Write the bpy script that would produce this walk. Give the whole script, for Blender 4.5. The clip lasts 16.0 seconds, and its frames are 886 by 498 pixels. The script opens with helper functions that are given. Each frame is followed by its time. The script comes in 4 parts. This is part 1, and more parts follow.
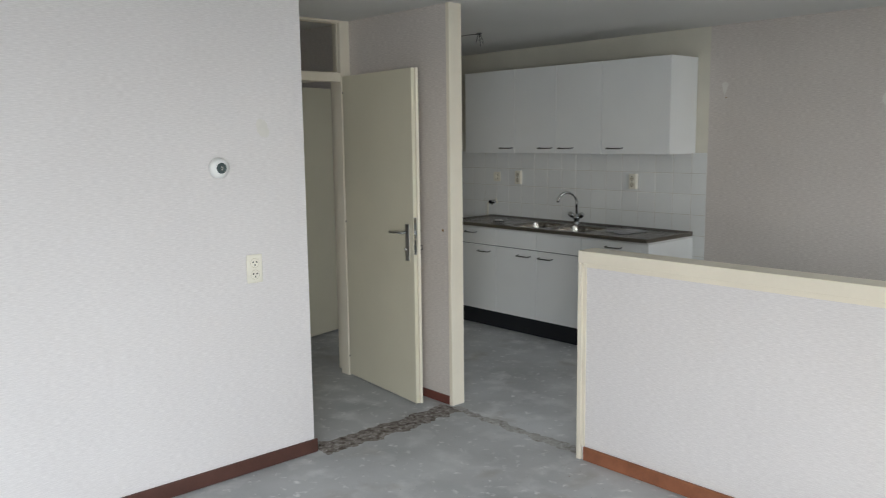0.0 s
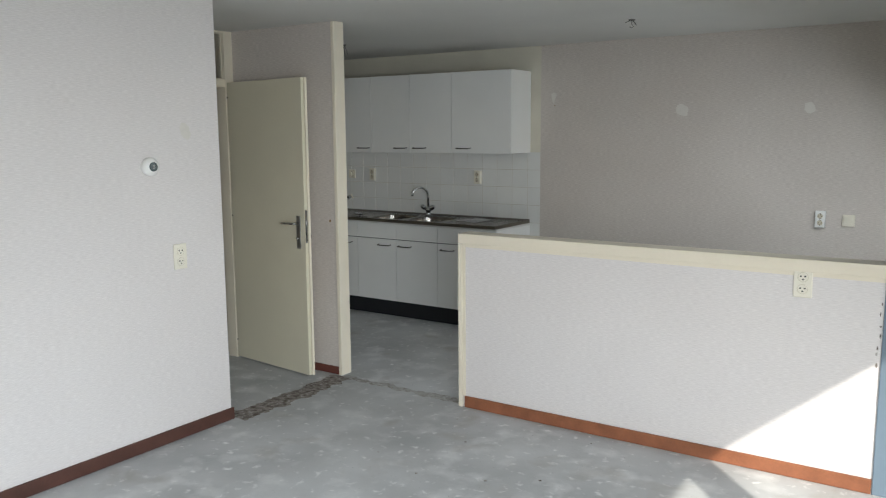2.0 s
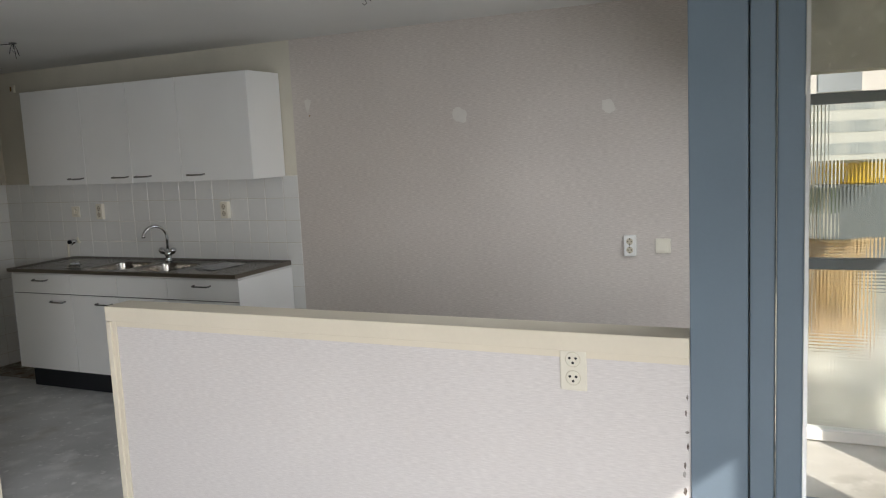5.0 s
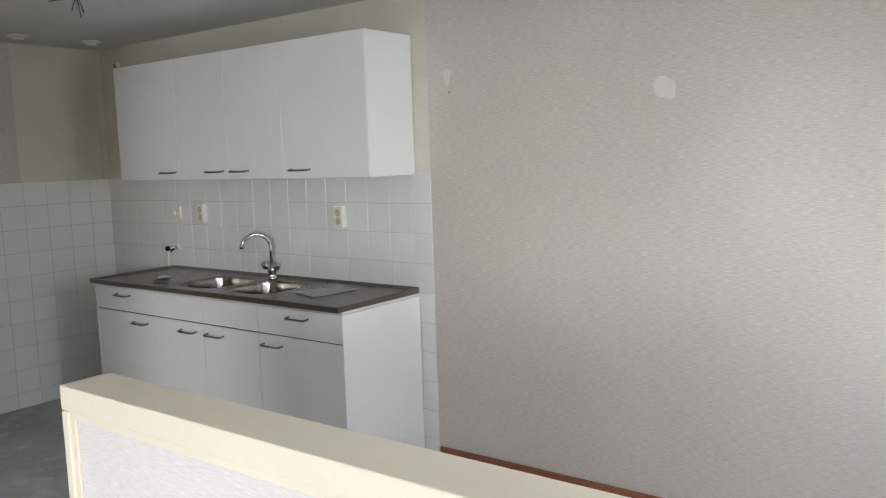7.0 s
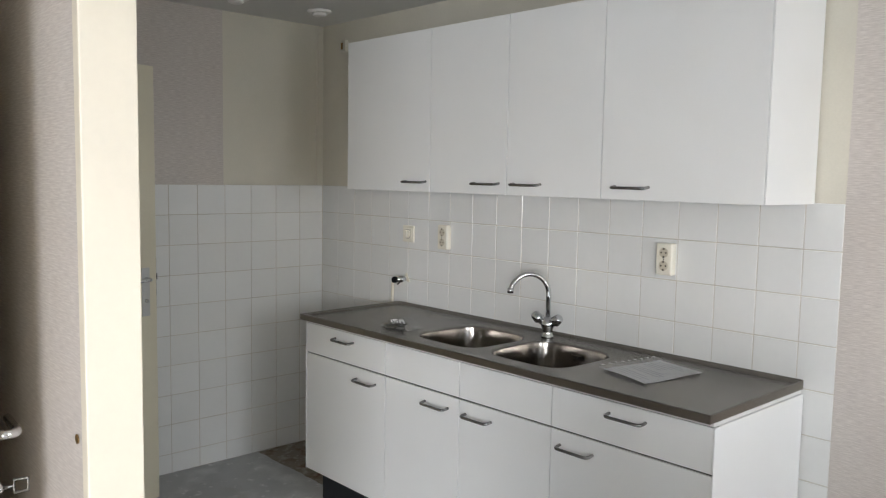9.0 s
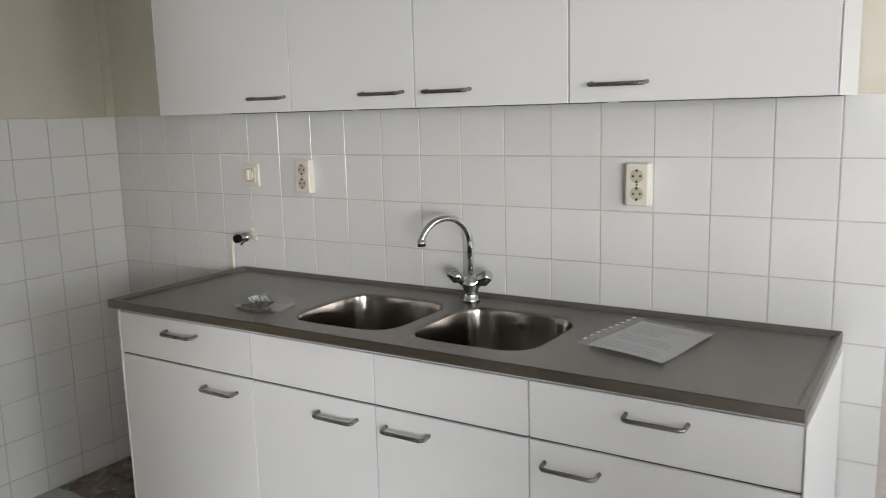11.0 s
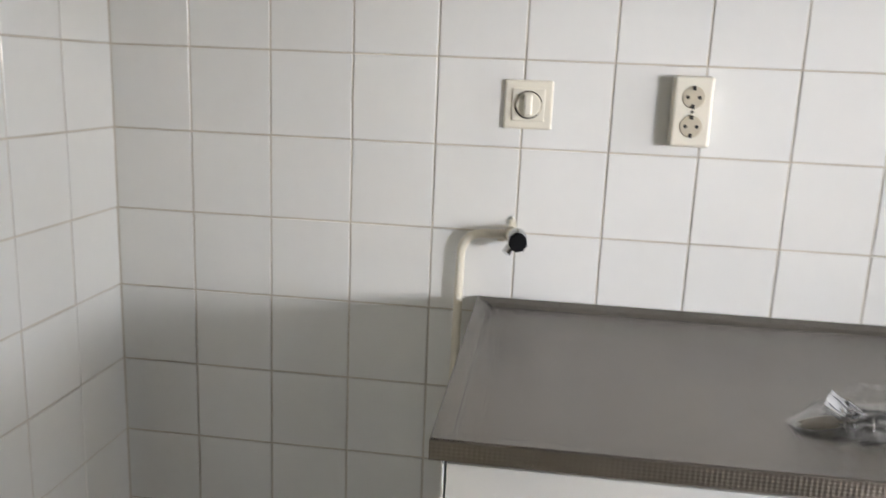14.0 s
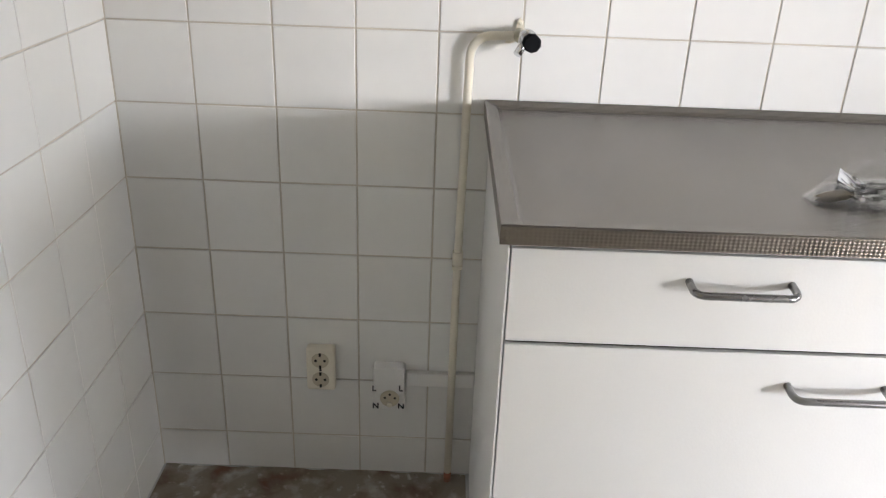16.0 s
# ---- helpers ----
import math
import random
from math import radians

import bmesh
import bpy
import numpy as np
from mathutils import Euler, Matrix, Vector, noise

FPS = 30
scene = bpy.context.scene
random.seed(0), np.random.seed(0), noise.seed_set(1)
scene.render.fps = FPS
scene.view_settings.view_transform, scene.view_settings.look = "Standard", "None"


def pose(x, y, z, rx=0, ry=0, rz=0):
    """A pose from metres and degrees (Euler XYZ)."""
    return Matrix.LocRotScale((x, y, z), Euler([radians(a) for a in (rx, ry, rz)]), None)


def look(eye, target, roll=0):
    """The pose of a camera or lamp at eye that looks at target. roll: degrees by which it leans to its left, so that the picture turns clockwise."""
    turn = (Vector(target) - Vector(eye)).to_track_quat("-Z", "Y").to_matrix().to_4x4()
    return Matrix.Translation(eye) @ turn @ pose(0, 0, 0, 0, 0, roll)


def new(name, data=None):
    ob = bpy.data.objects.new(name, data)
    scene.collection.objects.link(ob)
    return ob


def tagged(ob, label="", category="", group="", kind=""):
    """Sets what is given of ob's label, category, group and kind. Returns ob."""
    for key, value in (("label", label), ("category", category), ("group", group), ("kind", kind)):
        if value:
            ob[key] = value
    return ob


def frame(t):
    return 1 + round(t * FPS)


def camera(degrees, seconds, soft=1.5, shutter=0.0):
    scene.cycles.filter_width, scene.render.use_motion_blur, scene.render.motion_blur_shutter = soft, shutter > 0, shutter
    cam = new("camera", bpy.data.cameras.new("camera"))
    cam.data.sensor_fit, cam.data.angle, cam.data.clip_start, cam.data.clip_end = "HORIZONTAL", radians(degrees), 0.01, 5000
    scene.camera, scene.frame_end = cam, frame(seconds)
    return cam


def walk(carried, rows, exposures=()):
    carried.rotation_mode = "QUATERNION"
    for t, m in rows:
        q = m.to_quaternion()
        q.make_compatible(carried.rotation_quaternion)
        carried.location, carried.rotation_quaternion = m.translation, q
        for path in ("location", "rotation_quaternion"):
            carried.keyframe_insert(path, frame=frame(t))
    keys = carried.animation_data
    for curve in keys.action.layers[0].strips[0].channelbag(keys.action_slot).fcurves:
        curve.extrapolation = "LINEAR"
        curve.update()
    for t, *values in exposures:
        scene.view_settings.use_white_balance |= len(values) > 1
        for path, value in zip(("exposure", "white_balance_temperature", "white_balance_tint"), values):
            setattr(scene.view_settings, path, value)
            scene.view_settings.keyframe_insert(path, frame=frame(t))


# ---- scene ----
cam = camera(57.6, 16.0, soft=1.1, shutter=0.2)
PATH = [
    (0, (5.914, -5.343, 1.607), (4.446, -4.013, 1.332), -0.7),
    (0.5, (5.753, -5.53, 1.602), (4.477, -4.011, 1.35), -1.0),
    (1, (5.724, -5.785, 1.622), (4.576, -4.167, 1.371), -1.1),
    (1.5, (5.85, -6.104, 1.64), (4.729, -4.47, 1.372), -0.9),
    (2, (6.042, -6.206, 1.637), (4.935, -4.564, 1.353), -0.4),
    (2.5, (6.281, -6.137, 1.626), (5.283, -4.427, 1.341), -0.3),
    (3, (6.356, -5.944, 1.62), (5.53, -4.145, 1.335), -0.8),
    (3.2, (6.344, -5.826, 1.618), (5.586, -3.998, 1.334), -1.1),
    (5.3, (5.977, -4.281, 1.616), (5.097, -2.5, 1.383), -3.6),
    (5.5, (5.951, -4.12, 1.617), (5.003, -2.373, 1.395), -3.5),
    (6, (5.832, -3.835, 1.63), (4.743, -2.172, 1.416), -2.5),
    (6.5, (5.611, -3.498, 1.599), (4.524, -1.835, 1.368), -1.9),
    (7, (5.315, -3.188, 1.559), (4.125, -1.597, 1.328), -1.9),
    (7.5, (4.976, -2.959, 1.527), (3.64, -1.485, 1.318), -0.9),
    (8, (4.627, -2.802, 1.517), (3.231, -1.387, 1.303), -0.3),
    (8.5, (4.254, -2.705, 1.508), (2.823, -1.326, 1.281), 0.4),
    (9, (3.863, -2.635, 1.538), (2.403, -1.281, 1.357), 1.0),
    (9.2, (3.756, -2.628, 1.524), (2.36, -1.208, 1.338), 1.1),
    (11.3, (2.785, -2.037, 1.453), (1.739, -0.37, 1.095), -1.6),
    (11.5, (2.645, -1.941, 1.48), (1.592, -0.283, 1.102), -1.3),
    (12, (2.303, -1.6, 1.492), (1.026, -0.114, 1.09), -0.8),
    (12.5, (1.923, -1.45, 1.474), (0.579, -0.034, 1.037), -1.7),
    (13, (1.516, -1.368, 1.433), (0.564, 0.336, 0.998), -2.9),
    (13.3, (1.247, -1.338, 1.403), (0.37, 0.446, 1.185), -3.4),
    (13.5, (1.121, -1.339, 1.382), (0.275, 0.454, 1.122), -1.6),
    (14, (0.81, -1.435, 1.29), (0.57, 0.504, 0.866), 2.4),
    (14.5, (0.671, -1.469, 1.273), (0.795, 0.435, 0.672), 3.2),
    (15, (0.631, -1.49, 1.261), (0.702, 0.36, 0.505), 3.4),
    (15.5, (0.626, -1.5, 1.249), (0.644, 0.295, 0.368), 2.9),
    (16, (0.629, -1.501, 1.265), (0.633, 0.318, 0.434), 2.2),
]
walk(cam, [(t, look(eye, target, roll)) for t, eye, target, roll in PATH],
     exposures=[(0, 0.16, 6480, 9.5), (0.5, 0.24, 6480, 9.5), (1.5, 0.12, 6480, 9), (2, 0.08, 6500, 8), (3.2, 0.15, 6750, 7), (5.3, 0.10, 6700, 13), (6, 0.46, 6620, 12), (7, 0.90, 6540, 12), (9, 1.30, 6560, 13.5),
                (11.5, 1.44, 6700, 15), (12, 1.70, 6820, 17), (12.5, 2.05, 6760, 16), (14, 2.19, 6560, 16), (16, 2.50, 6600, 17)])

# ---------------------------------------------------------------- light
SUN = Vector((0.68, -0.73, 0.57)).normalized()
world = bpy.data.worlds.new("world")
scene.world = world
world.use_nodes = True
wn = world.node_tree.nodes
sky = wn.new("ShaderNodeTexSky")
sky.sky_type, sky.sun_disc = 'NISHITA', False
sky.sun_elevation, sky.sun_rotation = math.asin(SUN.z), math.atan2(SUN.x, SUN.y)
world.node_tree.links.new(sky.outputs[0], wn["Background"].inputs[0])
wn["Background"].inputs[1].default_value = 0.12

sun = new("sun", bpy.data.lights.new("sun", 'SUN'))
sun.data.energy, sun.data.angle, sun.data.color = 5.0, radians(0.6), (1.0, 0.95, 0.87)
sun.matrix_world = look((9, -9, 6), Vector((9, -9, 6)) - SUN)


def window_light(name, eye, target, w, h, watts, spread, colour=(0.86, 0.93, 1.0)):
    ob = new(name, bpy.data.lights.new(name, 'AREA'))
    ob.data.shape, ob.data.size, ob.data.size_y = 'RECTANGLE', w, h
    ob.data.energy, ob.data.color, ob.data.spread = watts, colour, radians(spread)
    ob.matrix_world = look(eye, target)


window_light("skylight_door", (7.33, -4.48, 1.35), (2.7, -3.4, -2.5), 0.85, 1.4, 16, 116)
window_light("skylight_window", (7.26, -6.85, 1.35), (2.7, -3.9, -2.45), 1.7, 1.4, 97, 112)
window_light("skylight_kitchen", (5.60, -1.30, 1.60), (2.4, -0.2, -1.1), 1.2, 1.1, 11.0, 155)


# ---------------------------------------------------------------- materials
def socket(node, name):
    return node.inputs[name]


def mat(name, colour, rough=0.5, metal=0.0, var=0.08, scale=3.0, bump=0.1, grain=120.0, specular=0.5, island=0.0):
    """Painted or plain surface: tone at two scales, fine relief, uneven gloss."""
    m = bpy.data.materials.new(name)
    m.use_nodes = True
    n, l = m.node_tree.nodes, m.node_tree.links
    b = n["Principled BSDF"]
    geo = n.new("ShaderNodeNewGeometry")
    big, fine = n.new("ShaderNodeTexNoise"), n.new("ShaderNodeTexNoise")
    big.inputs["Scale"].default_value, big.inputs["Detail"].default_value = scale, 5
    fine.inputs["Scale"].default_value, fine.inputs["Detail"].default_value = grain, 3
    for t in (big, fine):
        l.new(geo.outputs["Position"], t.inputs["Vector"])
    mix = n.new("ShaderNodeMath")
    mix.operation = 'MULTIPLY_ADD'
    mix.inputs[1].default_value = 0.3
    l.new(fine.outputs["Fac"], mix.inputs[0]), l.new(big.outputs["Fac"], mix.inputs[2])
    ramp = n.new("ShaderNodeValToRGB")
    ramp.color_ramp.elements[0].position, ramp.color_ramp.elements[1].position = 0.35, 0.95
    ramp.color_ramp.elements[0].color = (*[c * (1 - var) for c in colour], 1)
    ramp.color_ramp.elements[1].color = (*[min(c * (1 + var), 0.95) for c in colour], 1)
    l.new(mix.outputs[0], ramp.inputs[0])
    out = ramp.outputs[0]
    if island:
        info, hsv = n.new("ShaderNodeObjectInfo"), n.new("ShaderNodeHueSaturation")
        rng = n.new("ShaderNodeMapRange")
        rng.inputs["To Min"].default_value, rng.inputs["To Max"].default_value = 1 - island, 1 + island
        l.new(info.outputs["Random"], rng.inputs[0]), l.new(rng.outputs[0], hsv.inputs["Value"])
        l.new(out, hsv.inputs["Color"])
        out = hsv.outputs[0]
    l.new(out, b.inputs["Base Color"])
    b.inputs["Metallic"].default_value = metal
    b.inputs["Specular IOR Level"].default_value = specular
    rr = n.new("ShaderNodeMapRange")
    rr.inputs["To Min"].default_value, rr.inputs["To Max"].default_value = max(rough - 0.08, 0.02), min(rough + 0.1, 1)
    l.new(big.outputs["Fac"], rr.inputs[0]), l.new(rr.outputs[0], b.inputs["Roughness"])
    if bump:
        bp = n.new("ShaderNodeBump")
        bp.inputs["Strength"].default_value, bp.inputs["Distance"].default_value = bump, 0.002
        l.new(fine.outputs["Fac"], bp.inputs["Height"]), l.new(bp.outputs[0], b.inputs["Normal"])
    return m


def wallpaper(name, light, dark, relief=0.35):
    """Woven wallpaper: crossing threads a few millimetres thick, faint drifts of tone."""
    m = bpy.data.materials.new(name)
    m.use_nodes = True
    n, l = m.node_tree.nodes, m.node_tree.links
    b = n["Principled BSDF"]
    geo, sep = n.new("ShaderNodeNewGeometry"), n.new("ShaderNodeSeparateXYZ")
    l.new(geo.outputs["Position"], sep.inputs[0])
    add = n.new("ShaderNodeMath")
    l.new(sep.outputs[0], add.inputs[0]), l.new(sep.outputs[1], add.inputs[1])
    facs = []
    for su, sv in ((32, 320), (280, 40)):
        com, tex = n.new("ShaderNodeCombineXYZ"), n.new("ShaderNodeTexNoise")
        for src, k, slot in ((add.outputs[0], su, 0), (sep.outputs[2], sv, 1)):
            mul = n.new("ShaderNodeMath")
            mul.operation, mul.inputs[1].default_value = 'MULTIPLY', k
            l.new(src, mul.inputs[0]), l.new(mul.outputs[0], com.inputs[slot])
        tex.inputs["Scale"].default_value, tex.inputs["Detail"].default_value = 1.0, 2
        l.new(com.outputs[0], tex.inputs["Vector"])
        facs.append(tex.outputs["Fac"])
    weave = n.new("ShaderNodeMath")
    weave.operation = 'MAXIMUM'
    soft = n.new("ShaderNodeMath")
    soft.operation, soft.inputs[1].default_value = 'MULTIPLY', 0.72
    l.new(facs[1], soft.inputs[0])
    l.new(facs[0], weave.inputs[0]), l.new(soft.outputs[0], weave.inputs[1])
    drift = n.new("ShaderNodeTexNoise")
    drift.inputs["Scale"].default_value, drift.inputs["Detail"].default_value = 1.3, 4
    l.new(geo.outputs["Position"], drift.inputs["Vector"])
    tot = n.new("ShaderNodeMath")
    tot.operation, tot.inputs[1].default_value = 'MULTIPLY_ADD', 0.35
    l.new(drift.outputs["Fac"], tot.inputs[0]), l.new(weave.outputs[0], tot.inputs[2])
    ramp = n.new("ShaderNodeValToRGB")
    ramp.color_ramp.elements[0].position, ramp.color_ramp.elements[1].position = 0.5, 0.95
    ramp.color_ramp.elements[0].color, ramp.color_ramp.elements[1].color = (*dark, 1), (*light, 1)
    l.new(tot.outputs[0], ramp.inputs[0]), l.new(ramp.outputs[0], b.inputs["Base Color"])
    b.inputs["Roughness"].default_value = 0.48
    b.inputs["Specular IOR Level"].default_value = 0.45
    bp = n.new("ShaderNodeBump")
    bp.inputs["Strength"].default_value, bp.inputs["Distance"].default_value = relief, 0.0015
    l.new(weave.outputs[0], bp.inputs["Height"]), l.new(bp.outputs[0], b.inputs["Normal"])
    return m


def concrete(name, base, pale, brown, pale_at, brown_at, fine=1.0):
    """Bare levelled screed: cloudy grey with pale filler blotches, brown glue marks and pits."""
    m = bpy.data.materials.new(name)
    m.use_nodes = True
    n, l = m.node_tree.nodes, m.node_tree.links
    b = n["Principled BSDF"]
    geo = n.new("ShaderNodeNewGeometry")

    def noise_at(scale, detail, lo, hi, distort=0.0):
        t, r = n.new("ShaderNodeTexNoise"), n.new("ShaderNodeMapRange")
        t.inputs["Scale"].default_value, t.inputs["Detail"].default_value = scale, detail
        t.inputs["Distortion"].default_value = distort
        r.inputs["From Min"].default_value, r.inputs["From Max"].default_value = lo, hi
        l.new(geo.outputs["Position"], t.inputs["Vector"]), l.new(t.outputs["Fac"], r.inputs[0])
        return r.outputs[0]

    def blend(fac, a, c):
        x = n.new("ShaderNodeMix")
        x.data_type = 'RGBA'
        l.new(fac, x.inputs["Factor"])
        for v, s in ((a, 6), (c, 7)):
            if isinstance(v, tuple):
                x.inputs[s].default_value = (*v, 1)
            else:
                l.new(v, x.inputs[s])
        return x.outputs[2]

    cloud = noise_at(1.8, 8, 0.3, 0.72)
    tone = blend(cloud, tuple(c * 0.8 for c in base), tuple(c * 1.15 for c in base))
    tone = blend(noise_at(5.0 * fine, 12, pale_at - 0.06, pale_at + 0.22), tone, pale)
    tone = blend(noise_at(19.0 * min(fine, 2.0), 10, pale_at + 0.02, pale_at + 0.14, 0.3), tone, pale)
    tone = blend(noise_at(3.1 * fine, 9, brown_at - 0.04, brown_at + 0.16, 0.3), tone, brown)
    tone = blend(noise_at(90.0, 2, 0.7, 0.78), tone, tuple(c * 0.5 for c in base))
    l.new(tone, b.inputs["Base Color"])
    b.inputs["Roughness"].default_value = 0.8
    b.inputs["Specular IOR Level"].default_value = 0.3
    bp = n.new("ShaderNodeBump")
    bp.inputs["Strength"].default_value, bp.inputs["Distance"].default_value = 0.35, 0.003
    l.new(noise_at(45.0, 6, 0, 1), bp.inputs["Height"]), l.new(bp.outputs[0], b.inputs["Normal"])
    return m


def steel(name, colour, rough, pitch=0.0, depth=0.4):
    """Stainless steel; with a pitch, rolled with a fine diamond emboss of that size."""
    m = bpy.data.materials.new(name)
    m.use_nodes = True
    n, l = m.node_tree.nodes, m.node_tree.links
    b = n["Principled BSDF"]
    b.inputs["Metallic"].default_value = 1.0
    geo = n.new("ShaderNodeNewGeometry")
    smear = n.new("ShaderNodeTexNoise")
    smear.inputs["Scale"].default_value, smear.inputs["Detail"].default_value = 6, 7
    l.new(geo.outputs["Position"], smear.inputs["Vector"])
    rr, ramp = n.new("ShaderNodeMapRange"), n.new("ShaderNodeValToRGB")
    rr.inputs["To Min"].default_value, rr.inputs["To Max"].default_value = rough * 0.6, rough * 1.5
    l.new(smear.outputs["Fac"], rr.inputs[0]), l.new(rr.outputs[0], b.inputs["Roughness"])
    ramp.color_ramp.elements[0].color = (*[c * 0.72 for c in colour], 1)
    ramp.color_ramp.elements[1].color = (*colour, 1)
    l.new(smear.outputs["Fac"], ramp.inputs[0]), l.new(ramp.outputs[0], b.inputs["Base Color"])
    if pitch:
        sep, com = n.new("ShaderNodeSeparateXYZ"), n.new("ShaderNodeCombineXYZ")
        l.new(geo.outputs["Position"], sep.inputs[0])
        waves = []
        fold = n.new("ShaderNodeMath")
        l.new(sep.outputs[1], fold.inputs[0]), l.new(sep.outputs[2], fold.inputs[1])
        for sign in ('ADD', 'SUBTRACT'):
            mix, mul, sn = n.new("ShaderNodeMath"), n.new("ShaderNodeMath"), n.new("ShaderNodeMath")
            mix.operation, mul.operation, sn.operation = sign, 'MULTIPLY', 'SINE'
            mul.inputs[1].default_value = math.pi / pitch
            half = n.new("ShaderNodeMath")
            half.operation, half.inputs[1].default_value = 'MULTIPLY', 0.8
            l.new(sep.outputs[0], half.inputs[0])
            l.new(half.outputs[0], mix.inputs[0]), l.new(fold.outputs[0], mix.inputs[1])
            l.new(mix.outputs[0], mul.inputs[0]), l.new(mul.outputs[0], sn.inputs[0])
            waves.append(sn.outputs[0])
        prod, bp = n.new("ShaderNodeMath"), n.new("ShaderNodeBump")
        prod.operation = 'MULTIPLY'
        l.new(waves[0], prod.inputs[0]), l.new(waves[1], prod.inputs[1])
        bp.inputs["Strength"].default_value, bp.inputs["Distance"].default_value = depth, 0.0006
        l.new(prod.outputs[0], bp.inputs["Height"]), l.new(bp.outputs[0], b.inputs["Normal"])
    return m


def glass(name, colour=(1, 1, 1), rough=0.0):
    m = bpy.data.materials.new(name)
    m.use_nodes = True
    n, l = m.node_tree.nodes, m.node_tree.links
    b = n["Principled BSDF"]
    b.inputs["Base Color"].default_value = (*colour, 1)
    b.inputs["Transmission Weight"].default_value = 1.0
    b.inputs["Roughness"].default_value = rough
    b.inputs["IOR"].default_value = 1.45
    return m


def film(name):
    """Thin clear plastic: light goes straight through, with a glossy sheen that grows at a slant."""
    m = bpy.data.materials.new(name)
    m.use_nodes = True
    n, l = m.node_tree.nodes, m.node_tree.links
    clear, shine, mix, slant = n.new("ShaderNodeBsdfTransparent"), n.new("ShaderNodeBsdfGlossy"), n.new("ShaderNodeMixShader"), n.new("ShaderNodeLayerWeight")
    weak = n.new("ShaderNodeMath")
    weak.operation, weak.inputs[1].default_value, weak.inputs[2].default_value = 'MULTIPLY_ADD', 0.38, 0.06
    clear.inputs[0].default_value = (0.98, 0.98, 0.98, 1)
    shine.inputs["Roughness"].default_value = 0.2
    slant.inputs["Blend"].default_value = 0.3
    l.new(slant.outputs["Facing"], weak.inputs[0]), l.new(weak.outputs[0], mix.inputs[0])
    l.new(clear.outputs[0], mix.inputs[1]), l.new(shine.outputs[0], mix.inputs[2])
    l.new(mix.outputs[0], n["Material Output"].inputs["Surface"])
    return m


PAPER = wallpaper("woven_wallpaper", (0.69, 0.635, 0.58), (0.52, 0.463, 0.42), 0.35)
PAPER_PALE = wallpaper("pale_woven_wallpaper", (0.77, 0.73, 0.71), (0.64, 0.60, 0.58), 0.25)
PLASTER = mat("cream_wall_paint", (0.66, 0.62, 0.52), 0.75, var=0.10, scale=2.2, bump=0.3, grain=160)
CEIL = mat("white_ceiling_paint", (0.68, 0.67, 0.64), 0.85, var=0.05, scale=1.4, bump=0.35, grain=220)
SCREED = concrete("bare_screed", (0.49, 0.495, 0.495), (0.70, 0.70, 0.69), (0.38, 0.36, 0.335), 0.58, 0.62)
SCAR = concrete("broken_screed", (0.29, 0.255, 0.23), (0.50, 0.48, 0.45), (0.10, 0.075, 0.06), 0.55, 0.49, 9.0)
SCAR_PALE = concrete("chipped_screed", (0.36, 0.345, 0.325), (0.50, 0.49, 0.47), (0.19, 0.16, 0.135), 0.52, 0.58, 7.0)
STAIN = concrete("stained_screed", (0.25, 0.22, 0.175), (0.55, 0.52, 0.46), (0.15, 0.075, 0.045), 0.58, 0.55, 3.5)
TRIM = mat("cream_trim_paint", (0.76, 0.69, 0.56), 0.42, var=0.05, scale=4, bump=0.12, grain=70)
DOOR = mat("cream_door_paint", (0.66, 0.61, 0.47), 0.4, var=0.05, scale=2, bump=0.10, grain=90)
BASE_WOOD = mat("stained_hardwood", (0.26, 0.095, 0.045), 0.45, var=0.3, scale=9, bump=0.3, grain=90)
RED_WOOD = mat("red_brown_hardwood", (0.13, 0.042, 0.03), 0.45, var=0.3, scale=9, bump=0.3, grain=90)
DARK_WOOD = mat("dark_stained_hardwood", (0.085, 0.035, 0.025), 0.45, var=0.3, scale=9, bump=0.3, grain=90)
WHITE = mat("white_laminate", (0.81, 0.805, 0.78), 0.38, var=0.03, scale=2.5, bump=0.12, grain=260)
CARCASS = mat("white_carcass", (0.70, 0.69, 0.66), 0.5, var=0.04, bump=0.08)
BLACK = mat("black_plinth", (0.012, 0.013, 0.016), 0.45, var=0.2, bump=0.05)
TILE = mat("white_glazed_tile", (0.78, 0.775, 0.745), 0.13, var=0.025, scale=5, bump=0.03, grain=40, island=0.022)
GROUT = mat("tile_grout", (0.58, 0.53, 0.45), 0.9, var=0.2, scale=6, bump=0.3, grain=200)
BLUE = mat("blue_grey_paint", (0.145, 0.195, 0.245), 0.42, var=0.06, scale=3, bump=0.12, grain=90)
IVORY = mat("ivory_plastic", (0.79, 0.745, 0.63), 0.35, var=0.05, scale=12, bump=0.03)
WHITE_PLASTIC = mat("white_plastic", (0.80, 0.79, 0.76), 0.35, var=0.04, scale=10, bump=0.03)
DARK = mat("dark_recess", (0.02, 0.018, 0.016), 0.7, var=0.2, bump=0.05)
PIPE = mat("cream_pipe_paint", (0.74, 0.69, 0.57), 0.35, var=0.06, scale=15, bump=0.15, grain=60)
BRASS = mat("worn_brass", (0.30, 0.19, 0.08), 0.4, metal=1.0, var=0.2)
FILLER = mat("filler_plaster", (0.68, 0.645, 0.59), 0.9, var=0.06, scale=20, bump=0.3)
WORKTOP = steel("linen_stainless", (0.25, 0.228, 0.205), 0.17, 0.0044, 0.45)
WORKTOP_EDGE = steel("embossed_edge_stainless", (0.25, 0.22, 0.185), 0.32, 0.0046, 0.45)
BOWL = steel("brushed_stainless", (0.34, 0.315, 0.285), 0.16)
CHROME = steel("chrome", (0.78, 0.79, 0.80), 0.07)
